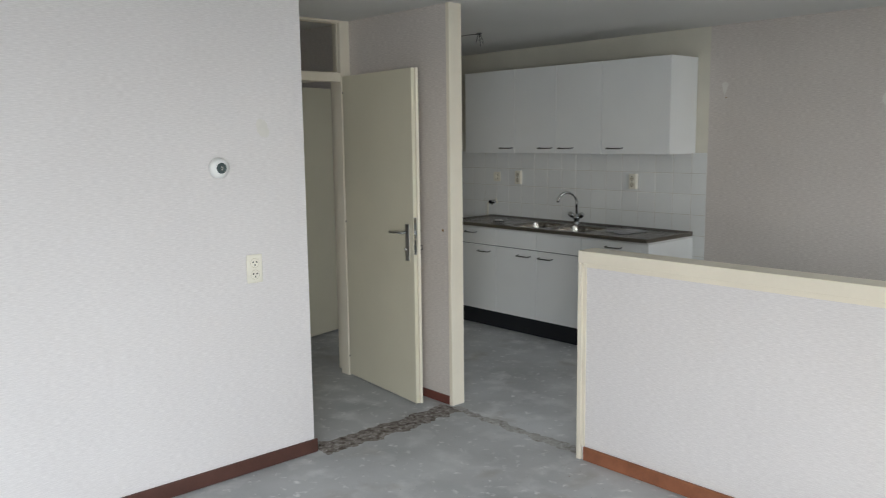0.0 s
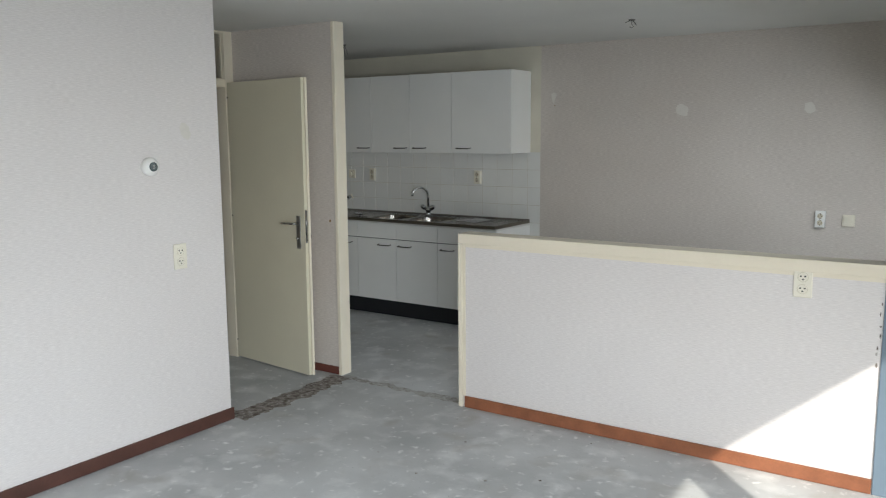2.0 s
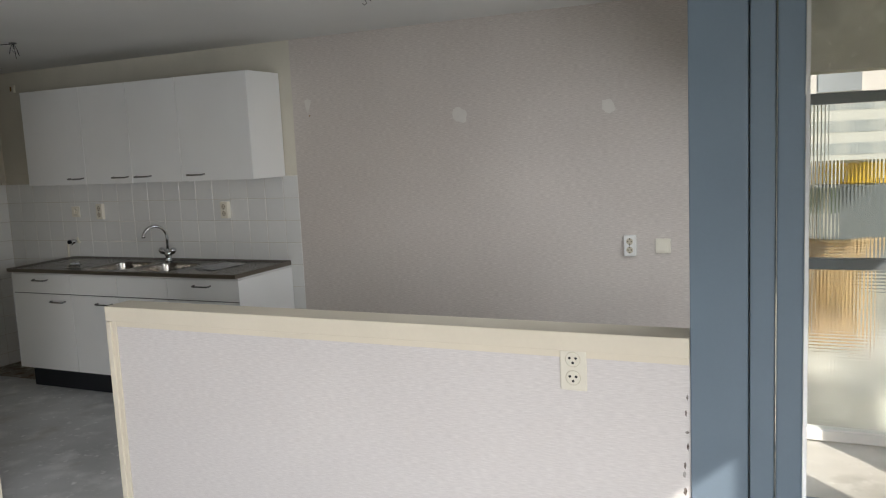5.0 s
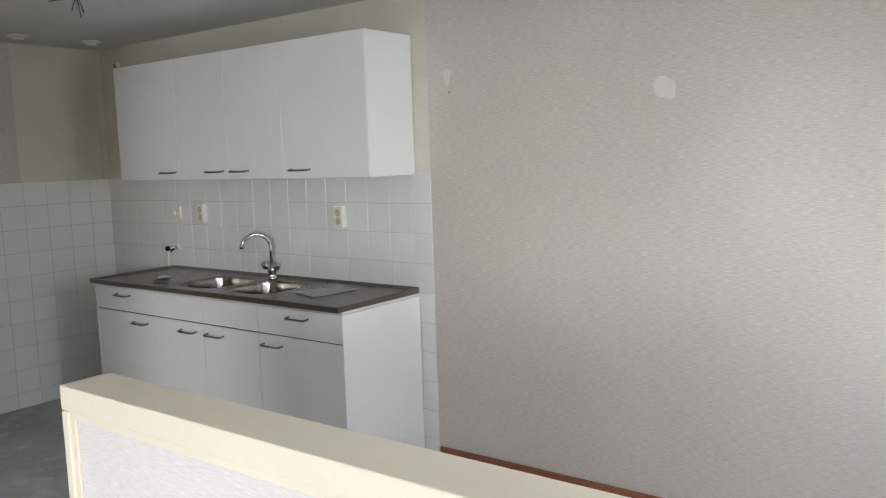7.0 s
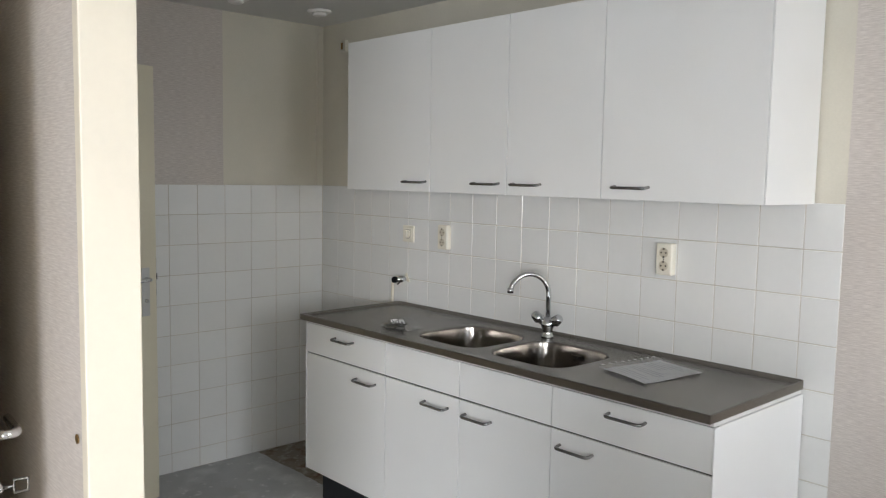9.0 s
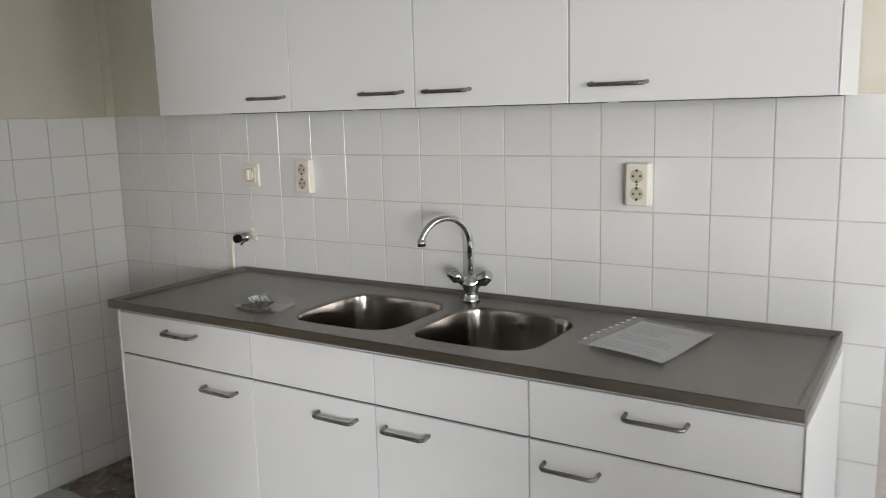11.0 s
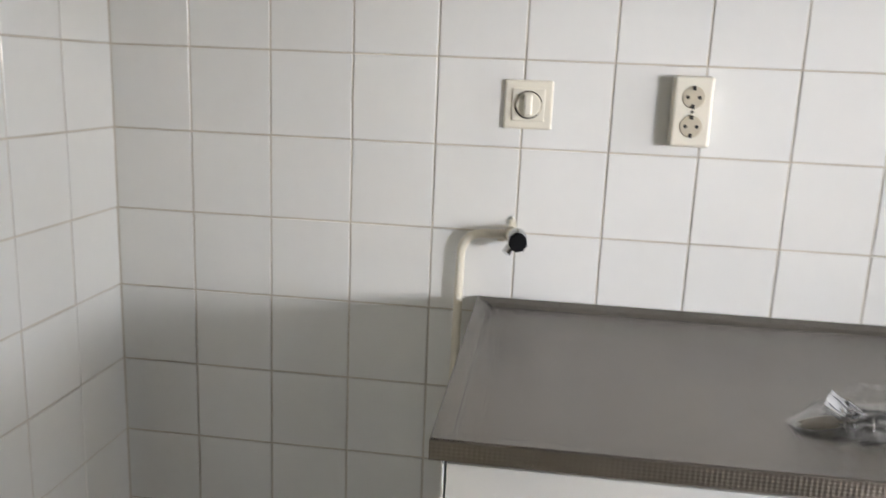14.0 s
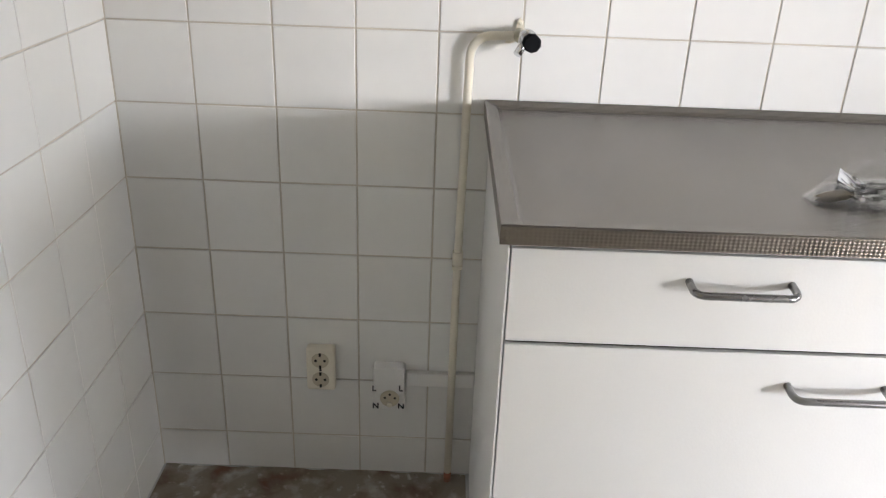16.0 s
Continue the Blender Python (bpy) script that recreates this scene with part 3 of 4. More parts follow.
def base_unit(x0, x1, cols, label, drawer, handles):
    u = thing("base_cabinet", ((x0 + x1) / 2, -0.28, 0), label, "cabinet", "kitchen base cabinets")
    for a, b, y0, y1, z0, z1 in ((x0 + 0.0005, x0 + 0.0165, -0.540, -0.006, 0.15, 0.8475), (x1 - 0.0165, x1 - 0.0005, -0.540, -0.006, 0.15, 0.8475),
                                 (x0 + 0.017, x1 - 0.017, -0.540, -0.006, 0.15, 0.166), (x0 + 0.017, x1 - 0.017, -0.018, -0.006, 0.1665, 0.8475)):
        part("carcass_panel", boxed(a, b, y0, y1, z0, z1), CARCASS, u)
    for i in range(cols):
        a, b = x0 + (x1 - x0) * i / cols, x0 + (x1 - x0) * (i + 1) / cols
        front(u, "drawer_front" if drawer else "false_front", a, b, 0.7110, 0.8465, FY, (a + b) / 2 + 0.005 if drawer else None, 0.809)
        front(u, "door", a, b, 0.152, 0.7050, FY, handles[i], 0.657)
    # near-black strip: the shade in the gap under the drawers, put into colour
    part("gap_shade_strip", boxed(x0 + 0.003, x1 - 0.003, FY + 0.007, FY + 0.0175, 0.7055, 0.7105), DARK, u)
    part("plinth", boxed(x0 + (0.05 if x0 < 0.8 else 0.0006), x1 - 0.0006, -0.515, -0.495, 0.002, 0.149), BLACK, u, "black plinth board")
    return u


ua = base_unit(0.716, 1.302, 1, "white base cabinet with one drawer over a door", True, [1.172])
base_unit(1.302, 2.187, 2, "white sink cabinet with two doors under false fronts", False, [1.618, 1.845])
ub = base_unit(2.187, 2.771, 1, "white base cabinet with one drawer over a door", True, [2.293])
for u, a, b in ((ua, 0.7125, 0.7155), (ub, 2.7715, 2.775)):
    part("side_panel", boxed(a, b, -0.577, -0.006, 0.15, 0.8475, bevel=0.0008), WHITE, u)
    part("side_foot", boxed(a, b, -0.3 if u is ua else -0.5, -0.006, 0.0, 0.1495), WHITE, u)

UY = -0.345


def wall_unit(x0, x1, cols, label, handles):
    u = thing("wall_cabinet", ((x0 + x1) / 2, -0.17, 1.468), label, "cabinet", "kitchen wall cabinets")
    part("carcass", boxed(x0 + 0.0005, x1 - 0.0005, -0.326, -0.004, 1.474, 2.150, bevel=0.001), CARCASS, u)
    part("light_rail", boxed(x0 + 0.02, x1 - 0.02, -0.05, -0.03, 1.4675, 1.4735), SATIN, u)
    for i in range(cols):
        a, b = x0 + (x1 - x0) * i / cols, x0 + (x1 - x0) * (i + 1) / cols
        front(u, "door", a, b, 1.468, 2.152, UY, handles[i], 1.512)
    return u


ua = wall_unit(0.716, 1.302, 1, "white single-door wall cabinet", [1.212])
wall_unit(1.302, 2.187, 2, "white two-door wall cabinet", [1.640, 1.850])
ub = wall_unit(2.187, 2.771, 1, "white single-door wall cabinet", [2.312])
for u, a, b in ((ua, 0.7125, 0.7152), (ub, 2.7715, 2.774)):
    part("side_panel", boxed(a, b, -0.344, -0.004, 1.468, 2.152, bevel=0.0008), WHITE, u)

# worktop: pressed steel sheet with two bowls
CX0, CX1, CY0, CY1, CZ = 0.700, 2.772, -0.600, -0.004, 0.8815
SINKS = [(1.365, 1.722, -0.492, -0.135), (1.778, 2.140, -0.492, -0.135)]


def rounded(x0, x1, y0, y1, r, n):
    """Angles from the middle, and the point on a rounded rectangle at each."""
    cx, cy, hx, hy = (x0 + x1) / 2, (y0 + y1) / 2, (x1 - x0) / 2, (y1 - y0) / 2
    out = []
    for k in range(n):
        a = 2 * math.pi * (k + 0.5) / n
        dx, dy = math.cos(a), math.sin(a)
        s = (abs(dx / hx) ** 4.5 + abs(dy / hy) ** 4.5) ** (-1 / 4.5)
        out.append((cx + dx * s, cy + dy * s))
    return out


wt = thing("worktop", ((CX0 + CX1) / 2, -0.3, 0.845), "embossed stainless steel worktop with two sink bowls", "worktop")
bm = bmesh.new()
N = 64


def grid_cell(bm, x0, x1, y0, y1, sink):
    cx, cy = (sink[0] + sink[1]) / 2, (sink[2] + sink[3]) / 2
    inner = [bm.verts.new((x, y, CZ - 0.006)) for x, y in rounded(*sink, 0.08, N)]
    lip = [bm.verts.new((cx + (v.co.x - cx) * 1.035, cy + (v.co.y - cy) * 1.035, CZ - 0.0015)) for v in inner]
    lip2 = [bm.verts.new((cx + (v.co.x - cx) * 1.06, cy + (v.co.y - cy) * 1.06, CZ)) for v in inner]
    outer = []
    for v in inner:
        dx, dy = v.co.x - cx, v.co.y - cy
        s = min((x1 - cx) / dx if dx > 0 else (x0 - cx) / dx, (y1 - cy) / dy if dy > 0 else (y0 - cy) / dy)
        outer.append(bm.verts.new((cx + dx * s, cy + dy * s, CZ)))
    for a, b in ((inner, lip), (lip, lip2), (lip2, outer)):
        for k in range(N):
            f = bm.faces.new((a[k], a[(k + 1) % N], b[(k + 1) % N], b[k]))
            f.smooth = b is not outer
    corners = [(x1, y1), (x0, y1), (x0, y0), (x1, y0)]
    for k in range(N):
        p, q = outer[k].co, outer[(k + 1) % N].co
        if abs(p.x - q.x) > 1e-6 and abs(p.y - q.y) > 1e-6:
            c = min(corners, key=lambda c: (c[0] - p.x) ** 2 + (c[1] - p.y) ** 2)
            bm.faces.new((outer[k], bm.verts.new((*c, CZ)), outer[(k + 1) % N]))


IX0, IX1, IY0, IY1 = CX0 + 0.030, CX1 - 0.022, CY0 + 0.030, CY1 - 0.022
mid = 1.750
grid_cell(bm, 1.33, mid, IY0, IY1, SINKS[0])
grid_cell(bm, mid, 2.175, IY0, IY1, SINKS[1])
for a, b in ((IX0, 1.33), (2.175, IX1)):
    bm.faces.new([bm.verts.new(p) for p in ((a, IY0, CZ), (b, IY0, CZ), (b, IY1, CZ), (a, IY1, CZ))])
part("deck", bm, WORKTOP, wt, "fine embossed stainless steel deck")
# raised rim round the deck
bm = bmesh.new()
loops = [[(x, y, z) for x, y in ((X0, Y0), (X1, Y0), (X1, Y1), (X0, Y1))] for X0, X1, Y0, Y1, z in (
    (IX0, IX1, IY0, IY1, CZ), (IX0 - 0.007, IX1 + 0.007, IY0 - 0.007, IY1 + 0.007, CZ + 0.005), (CX0 + 0.002, CX1 - 0.002, CY0 + 0.002, CY1 - 0.001, CZ + 0.007), (CX0, CX1, CY0, CY1, CZ + 0.005))]
# the rim climbs to an upstand along the wall
loops = [[(x, y, z + (0.005 if k > 1 and y > IY1 else 0)) for x, y, z in lp] for k, lp in enumerate(loops)]
vl = [[bm.verts.new(p) for p in lp] for lp in loops]
for a, b in zip(vl, vl[1:]):
    for k in range(4):
        bm.faces.new((a[k], a[(k + 1) % 4], b[(k + 1) % 4], b[k]))
part("rim", bm, WORKTOP, wt)
bm = bmesh.new()
a = [bm.verts.new(p) for p in loops[3]]
b = [bm.verts.new((x, y, 0.8625)) for x, y, z in loops[3]]
for k in range(4):
    bm.faces.new((a[k], a[(k + 1) % 4], b[(k + 1) % 4], b[k]))
part("edge", bm, WORKTOP_EDGE, wt, "diamond-embossed steel front edge")
for a, b in ((CX0 + 0.016, 1.33), (2.175, CX1 - 0.004)):
    part("core", boxed(a, b, -0.57, CY1 - 0.003, 0.8485, 0.876), CARCASS, wt)
part("front_rail", boxed(1.331, 2.174, -0.57, -0.52, 0.8485, 0.874), CARCASS, wt)
for s in SINKS:
    bm = bmesh.new()
    cx, cy = (s[0] + s[1]) / 2, (s[2] + s[3]) / 2
    ring = [Vector((x, y, CZ - 0.006)) for x, y in rounded(*s, 0.08, N)]
    prev = [bm.verts.new(p) for p in ring]
    for f, dz in ((0.985, 0.02), (0.955, 0.10), (0.92, 0.13), (0.85, 0.148), (0.7, 0.154), (0.4, 0.157), (0.135, 0.159), (0.13, 0.163)):
        cur = [bm.verts.new((cx + (p.x - cx) * f, cy + (p.y - cy) * f, CZ - 0.006 - dz)) for p in ring]
        for k in range(N):
            q = bm.faces.new((prev[k], cur[k], cur[(k + 1) % N], prev[(k + 1) % N]))
            q.smooth = True
        prev = cur
    bm.faces.new(prev)
    bowl = part("sink_bowl", bm, BOWL, wt, "brushed stainless sink bowl")
    part("drain", lathe(bmesh.new(), (cx, cy, CZ - 0.168), (0, 0, 1), [(0, 0.042), (0.004, 0.042), (0.005, 0.034), (0.003, 0.030), (0.0035, 0.008)], 24), CHROME, bowl)
    if s is SINKS[1]:
        part("overflow", boxed(1.93, 1.985, -0.148, -0.1445, 0.828, 0.850, bevel=0.002), SATIN, bowl)
        part("overflow_hole", lathe(bmesh.new(), (1.957, -0.1485, 0.839), (0, -1, 0), [(0, 0.007), (0.0008, 0.007)], 12), DARK, bowl)

# mixer tap
tap = thing("mixer_tap", (1.750, -0.078, CZ), "chrome swan-neck mixer tap with two turn handles", "tap")
tx, ty = 1.752, -0.080
part("base", lathe(bmesh.new(), (tx, ty, CZ), (0, 0, 1), [(0, 0.026), (0.006, 0.026), (0.010, 0.021), (0.03, 0.020), (0.045, 0.027), (0.062, 0.027), (0.075, 0.018), (0.085, 0.014)]), CHROME, tap)
d = Vector((-0.47, -0.88, 0)).normalized()
neck = [Vector((tx, ty, CZ + 0.07)), Vector((tx, ty, CZ + 0.178))]
R = 0.085
for k in range(1, 15):
    a = math.pi * k / 14 * 0.88
    neck.append(Vector((tx, ty, CZ + 0.178)) + d * (R - R * math.cos(a)) + Vector((0, 0, R * math.sin(a))))
neck.append(neck[-1] + Vector((0, 0, -0.008)) + d * 0.002)
part("spout", tube(bmesh.new(), neck, 0.0105, 14), CHROME, tap)
part("aerator", tube(bmesh.new(), [neck[-1] + Vector((0, 0, 0.006)), neck[-1] + Vector((0, 0, -0.014))], 0.0135, 16), CHROME, tap)
for s in (-1, 1):
    ax = Vector((s * 0.80, -0.12, 0.6))
    part("handle", lathe(bmesh.new(), (tx + s * 0.012, ty, CZ + 0.048), ax, [(0, 0.013), (0.03, 0.014), (0.034, 0.021), (0.04, 0.023), (0.068, 0.019), (0.072, 0.015)], 10), CHROME, tap, "faceted chrome turn handle")


# ---------------------------------------------------------------- sockets, switches, pipe
def earth_hole(parent, x, y, z, s=-1, r=0.0185):
    part("recess", lathe(bmesh.new(), (x, y, z), (0, s, 0), [(0, r), (0.0006, r), (0.0007, r * 0.93)], 24), SOCKET_SHADE, parent)
    for dx in (-0.0095, 0.0095):
        part("pin_hole", lathe(bmesh.new(), (x + dx, y + s * 0.0008, z), (0, s, 0), [(0, 0.0032), (0.0005, 0.0032)], 10), DARK, parent)
    for dz in (-r * 0.82, r * 0.82):
        part("earth_clip", boxed(x - 0.0022, x + 0.0022, y + s * 0.0035 if s < 0 else y, y if s < 0 else y + 0.0035, z + dz - 0.0035, z + dz + 0.0035), DARK, parent)


SOCKET_SHADE = mat("shaded_ivory_plastic", (0.56, 0.50, 0.38), 0.4, var=0.06, bump=0)


def double_socket(x, y, z, label, depth=0.034, body=IVORY, w=0.066, h=0.118):
    s = thing("wall_socket", (x, y, z - h / 2), label, "wall socket", "double wall sockets")
    part("housing", boxed(x - w / 2, x + w / 2, y - depth, y, z - h / 2, z + h / 2, bevel=0.006, seg=3), body, s)
    for dz in (-0.024, 0.024):
        earth_hole(s, x, y - depth - 0.0003, z + dz)
    part("screw", lathe(bmesh.new(), (x, y - depth - 0.0003, z), (0, -1, 0), [(0, 0.003), (0.001, 0.0025)], 8), SATIN, s)
    return s


double_socket(1.045, 0, 1.245, "ivory double surface socket on the tiles", depth=0.030)
double_socket(2.252, 0, 1.246, "ivory double surface socket on the tiles")
double_socket(0.377, 0, 0.292, "ivory double socket low on the tiled wall", depth=0.026, w=0.062, h=0.106)
double_socket(5.087, 0.0015, 1.018, "white double socket on the papered wall", body=WHITE_PLASTIC)

sw = thing("rotary_switch", (0.772, 0, 1.205), "ivory rotary fan switch on the tiles", "switch")
part("frame", boxed(0.730, 0.814, -0.010, 0, 1.202, 1.286, bevel=0.004, seg=3), IVORY, sw)
part("cover", boxed(0.744, 0.800, -0.0135, -0.0102, 1.216, 1.272, bevel=0.0012), IVORY, sw)
part("dial_ring", lathe(bmesh.new(), (0.772, -0.0137, 1.244), (0, -1, 0), [(0, 0.0245), (0.0006, 0.0245), (0.0007, 0.0225)], 28), SOCKET_SHADE, sw)
part("dial", lathe(bmesh.new(), (0.772, -0.0146, 1.244), (0, -1, 0), [(0, 0.0215), (0.004, 0.021), (0.0045, 0.019)], 28), IVORY, sw)
for a0 in (0.25, 0.25 + math.pi):
    part("mark", tube(bmesh.new(), [(0.772 + 0.0232 * math.cos(a0 + k * 0.22), -0.0146, 1.244 + 0.0232 * math.sin(a0 + k * 0.22)) for k in range(11)], 0.0009, 5), DARK, sw)
part("knob", boxed(0.765, 0.779, -0.030, -0.0193, 1.226, 1.262, bevel=0.003), IVORY, sw)

sw = thing("light_switch", (5.265, 0.0015, 0.975), "ivory square light switch on the papered wall", "switch")
part("frame", boxed(5.224, 5.306, -0.010, 0.0015, 0.975, 1.057, bevel=0.004, seg=3), IVORY, sw)
part("rocker", boxed(5.236, 5.294, -0.0155, -0.0102, 0.987, 1.045, bevel=0.003), IVORY, sw)


def plate_socket(name, m, label):
    """Flush double socket built at the origin, facing -y."""
    s = thing(name, (0, 0, 0), label, "wall socket", "flush double sockets")
    part("frame", boxed(-0.041, 0.041, -0.010, 0, -0.068, 0.068, bevel=0.005, seg=3), IVORY, s)
    for dz in (-0.028, 0.028):
        part("face", lathe(bmesh.new(), (0, -0.0102, dz), (0, -1, 0), [(0, 0.0215), (0.0008, 0.0215), (0.0009, 0.020)], 24), IVORY, s)
        part("face_groove", lathe(bmesh.new(), (0, -0.0101, dz), (0, -1, 0), [(0, 0.0232), (0.0002, 0.0232), (0.0003, 0.0218)], 24), SOCKET_SHADE, s)
        for dx, ez in ((-0.0095, 0.004), (0.0095, 0.004), (0, -0.010)):
            part("pin_hole", lathe(bmesh.new(), (dx, -0.0113, dz + ez), (0, -1, 0), [(0, 0.0042), (0.0005, 0.0042)], 10), DARK, s)
    s.matrix_basis = m
    return s


plate_socket("wall_socket", pose(5.375, YH + 0.006, 0.943), "ivory flush double socket in the low wall")
plate_socket("wall_socket", pose(XL, -3.466, 0.998, 0, 0, 90), "ivory flush double socket in the living room wall")

th = thing("thermostat", (XL, -3.630, 1.48), "round white thermostat with a grey display", "thermostat")
part("body", lathe(bmesh.new(), (XL, -3.630, 1.48), (1, 0, 0), [(0, 0.042), (0.012, 0.047), (0.024, 0.047), (0.036, 0.041), (0.042, 0.032), (0.045, 0.026)], 32), WHITE_PLASTIC, th)
part("display", lathe(bmesh.new(), (XL + 0.0452, -3.630, 1.48), (1, 0, 0), [(0, 0.0245), (0.002, 0.0235), (0.003, 0.020)], 32), LCD, th, "grey glossy display")
part("display_bar", boxed(XL + 0.0483, XL + 0.049, -3.636, -3.624, 1.470, 1.490), SATIN, th)

# cooker socket with hand-drawn letters, and its trunking
cs = thing("cooker_socket", (0.527, 0, 0.20), "white surface socket with black hand-drawn letters", "wall socket")
part("box", boxed(0.492, 0.560, -0.030, 0, 0.235, 0.305, bevel=0.004, seg=2), WHITE_PLASTIC, cs)
part("front", boxed(0.490, 0.562, -0.022, 0, 0.192, 0.2345, bevel=0.003, seg=2), WHITE_PLASTIC, cs)
part("recess", lathe(bmesh.new(), (0.528, -0.0305, 0.228), (0, -1, 0), [(0, 0.021), (0.0008, 0.021), (0.0009, 0.019)], 24), SOCKET_SHADE, cs)
for dx, dz in ((-0.011, 0.002), (0.011, 0.002), (0, 0.011)):
    part("pin_hole", lathe(bmesh.new(), (0.528 + dx, -0.0316, 0.228 + dz), (0, -1, 0), [(0, 0.0028), (0.0005, 0.0028)], 10), DARK, cs)
part("centre_pin", lathe(bmesh.new(), (0.528, -0.0316, 0.214), (0, -1, 0), [(0, 0.006), (0.004, 0.006), (0.0045, 0.004)], 14), IVORY, cs)
for ch, x, z in (("L", 0.493, 0.247), ("L", 0.551, 0.249), ("N", 0.493, 0.196), ("N", 0.549, 0.197)):
    fc = bpy.data.curves.new("letter", 'FONT')
    fc.body, fc.size, fc.extrude, fc.offset = ch, 0.019, 0.0003, 0.0006
    fc.materials.append(FELT)
    ob = new("letter", fc)
    ob.parent = cs
    ob.matrix_basis = Matrix.Translation(-Vector(cs["base"])) @ pose(x - 0.004, -0.0312 if z > 0.235 else -0.0232, z, 90, 0, 0)
single("cable_trunking", boxed(0.5625, 0.7115, -0.016, 0, 0.252, 0.285, bevel=0.002), WHITE_PLASTIC, "white plastic cable trunking on the tiles", "trunking")

gp = thing("gas_pipe", (0.663, -0.018, 0), "cream painted gas pipe with a stop valve", "pipe")
zt = T1 + 6 * P
pts = [(0.662, -0.022, 0.0), (0.662, -0.022, 0.5), *arc((0.662, -0.022, 0.5), (0.668, -0.022, zt), (0.75, -0.022, zt), 0.045, 8), (0.745, -0.022, zt + 0.001)]
part("pipe", tube(bmesh.new(), pts, 0.0083, 14), PIPE, gp)
part("joint", tube(bmesh.new(), [(0.6625, -0.022, 0.555), (0.6625, -0.022, 0.585)], 0.0112, 12), PIPE, gp)
part("clip", boxed(0.652, 0.673, -0.032, 0, 0.548, 0.556, bevel=0.001), PIPE, gp)
part("rust", tube(bmesh.new(), [(0.662, -0.022, 0.001), (0.662, -0.022, 0.026)], 0.0088, 12), BASE_WOOD, gp, "rusty pipe foot")
bm = bmesh.new()
star = []
for k in range(24):
    a = 2 * math.pi * k / 24
    rr = 0.012 + 0.018 * max(math.cos(1.5 * (a - math.pi / 2)) ** 2, 0) ** 3
    star.append((0.757 + math.cos(a) * rr, zt + math.sin(a) * rr))
lo = [bm.verts.new((x, 0, z)) for x, z in star]
hi = [bm.verts.new((x, -0.007, z)) for x, z in star]
bm.faces.new(lo), bm.faces.new(hi[::-1])
for k in range(24):
    bm.faces.new((lo[k], hi[k], hi[(k + 1) % 24], lo[(k + 1) % 24]))
part("bracket", bm, PIPE, gp)
part("elbow", lathe(bmesh.new(), (0.757, -0.0072, zt), (0, -1, 0), [(0, 0.0125), (0.014, 0.0125), (0.018, 0.010)], 16), PIPE, gp)
for k in range(3):
    a = math.pi / 2 + k * 2 * math.pi / 3
    part("screw", lathe(bmesh.new(), (0.757 + math.cos(a) * 0.021, -0.0072, zt + math.sin(a) * 0.021), (0, -1, 0), [(0, 0.0042), (0.0015, 0.004), (0.002, 0.002)], 8), PIPE, gp)
v = Vector((0.766, -0.024, zt))
ax = Vector((0.07, -1.0, 0.02)).normalized()
valve = part("valve", lathe(bmesh.new(), v, ax, [(0, 0.013), (0.012, 0.014), (0.014, 0.017), (0.030, 0.017), (0.032, 0.012), (0.060, 0.012)], 14), CHROME, gp, "chrome stop valve")
part("cap", lathe(bmesh.new(), v + ax * 0.0605, ax, [(0, 0.016), (0.016, 0.016), (0.018, 0.013)], 9), RUBBER, valve, "black plastic cap")
part("outlet", tube(bmesh.new(), [v + ax * 0.02, v + ax * 0.028 + Vector((-0.018, -0.008, -0.026))], 0.008, 10), CHROME, valve)


# ---------------------------------------------------------------- ceiling and wall details
def ceiling_valve(x, y, r):
    t = thing("air_valve", (x, y, H - 0.03), "round white ventilation valve on the ceiling", "air valve", "ceiling air valves")
    part("ring", lathe(bmesh.new(), (x, y, H), (0, 0, -1), [(0, r), (0.008, r), (0.014, r * 0.8), (0.010, r * 0.68)], 28), WHITE_PLASTIC, t)
    part("disc", lathe(bmesh.new(), (x, y, H - 0.011), (0, 0, -1), [(0, r * 0.55), (0.012, r * 0.6), (0.018, r * 0.45)], 28), WHITE_PLASTIC, t)


ceiling_valve(0.329, -0.718, 0.06)
ceiling_valve(0.365, -0.273, 0.06)


def ceiling_point(x, y, wires):
    t = thing("lamp_hook", (x, y, H - 0.06), "bare ceiling lamp point with hook and wire ends", "lamp point")
    part("rose", lathe(bmesh.new(), (x, y, H), (0, 0, -1), [(0, 0.022), (0.006, 0.022), (0.010, 0.012)], 16), SATIN, t)
    part("hook", tube(bmesh.new(), [(x, y, H - 0.008), (x, y, H - 0.03), (x + 0.012, y, H - 0.045), (x, y, H - 0.055), (x - 0.012, y, H - 0.045)], 0.0022, 6), SATIN, t)
    for a, ln, drop in wires:
        p = [Vector((x, y, H - 0.008)) + Vector((math.cos(a) * ln * k, math.sin(a) * ln * k, -drop * k * k)) for k in (0, 0.35, 0.7, 1)]
        part("wire", tube(bmesh.new(), p, 0.0022, 6), WIRE, t)


ceiling_point(1.605, -1.055, [(0.6, 0.03, 0.07), (1.9, 0.02, 0.085), (3.9, 0.13, 0.012), (4.4, 0.025, 0.06)])
ceiling_point(4.058, -1.055, [(0.4, 0.03, 0.03), (3.5, 0.04, 0.012)])

jb = thing("junction_box", (0.205, 0.004, 2.2), "small worn beige cable box high on the kitchen wall", "junction box")
part("housing", boxed(0.178, 0.232, -0.018, 0.004, 2.20, 2.262, bevel=0.003), PLASTER, jb)
part("opening", boxed(0.196, 0.214, -0.0195, -0.0185, 2.212, 2.248), BRASS, jb)
part("paint_ledge", boxed(0.02, 0.712, 0.0012, 0.004, TILE_TOP + 0.001, TILE_TOP + 0.072, bevel=0.001), PLASTER, wall_n)


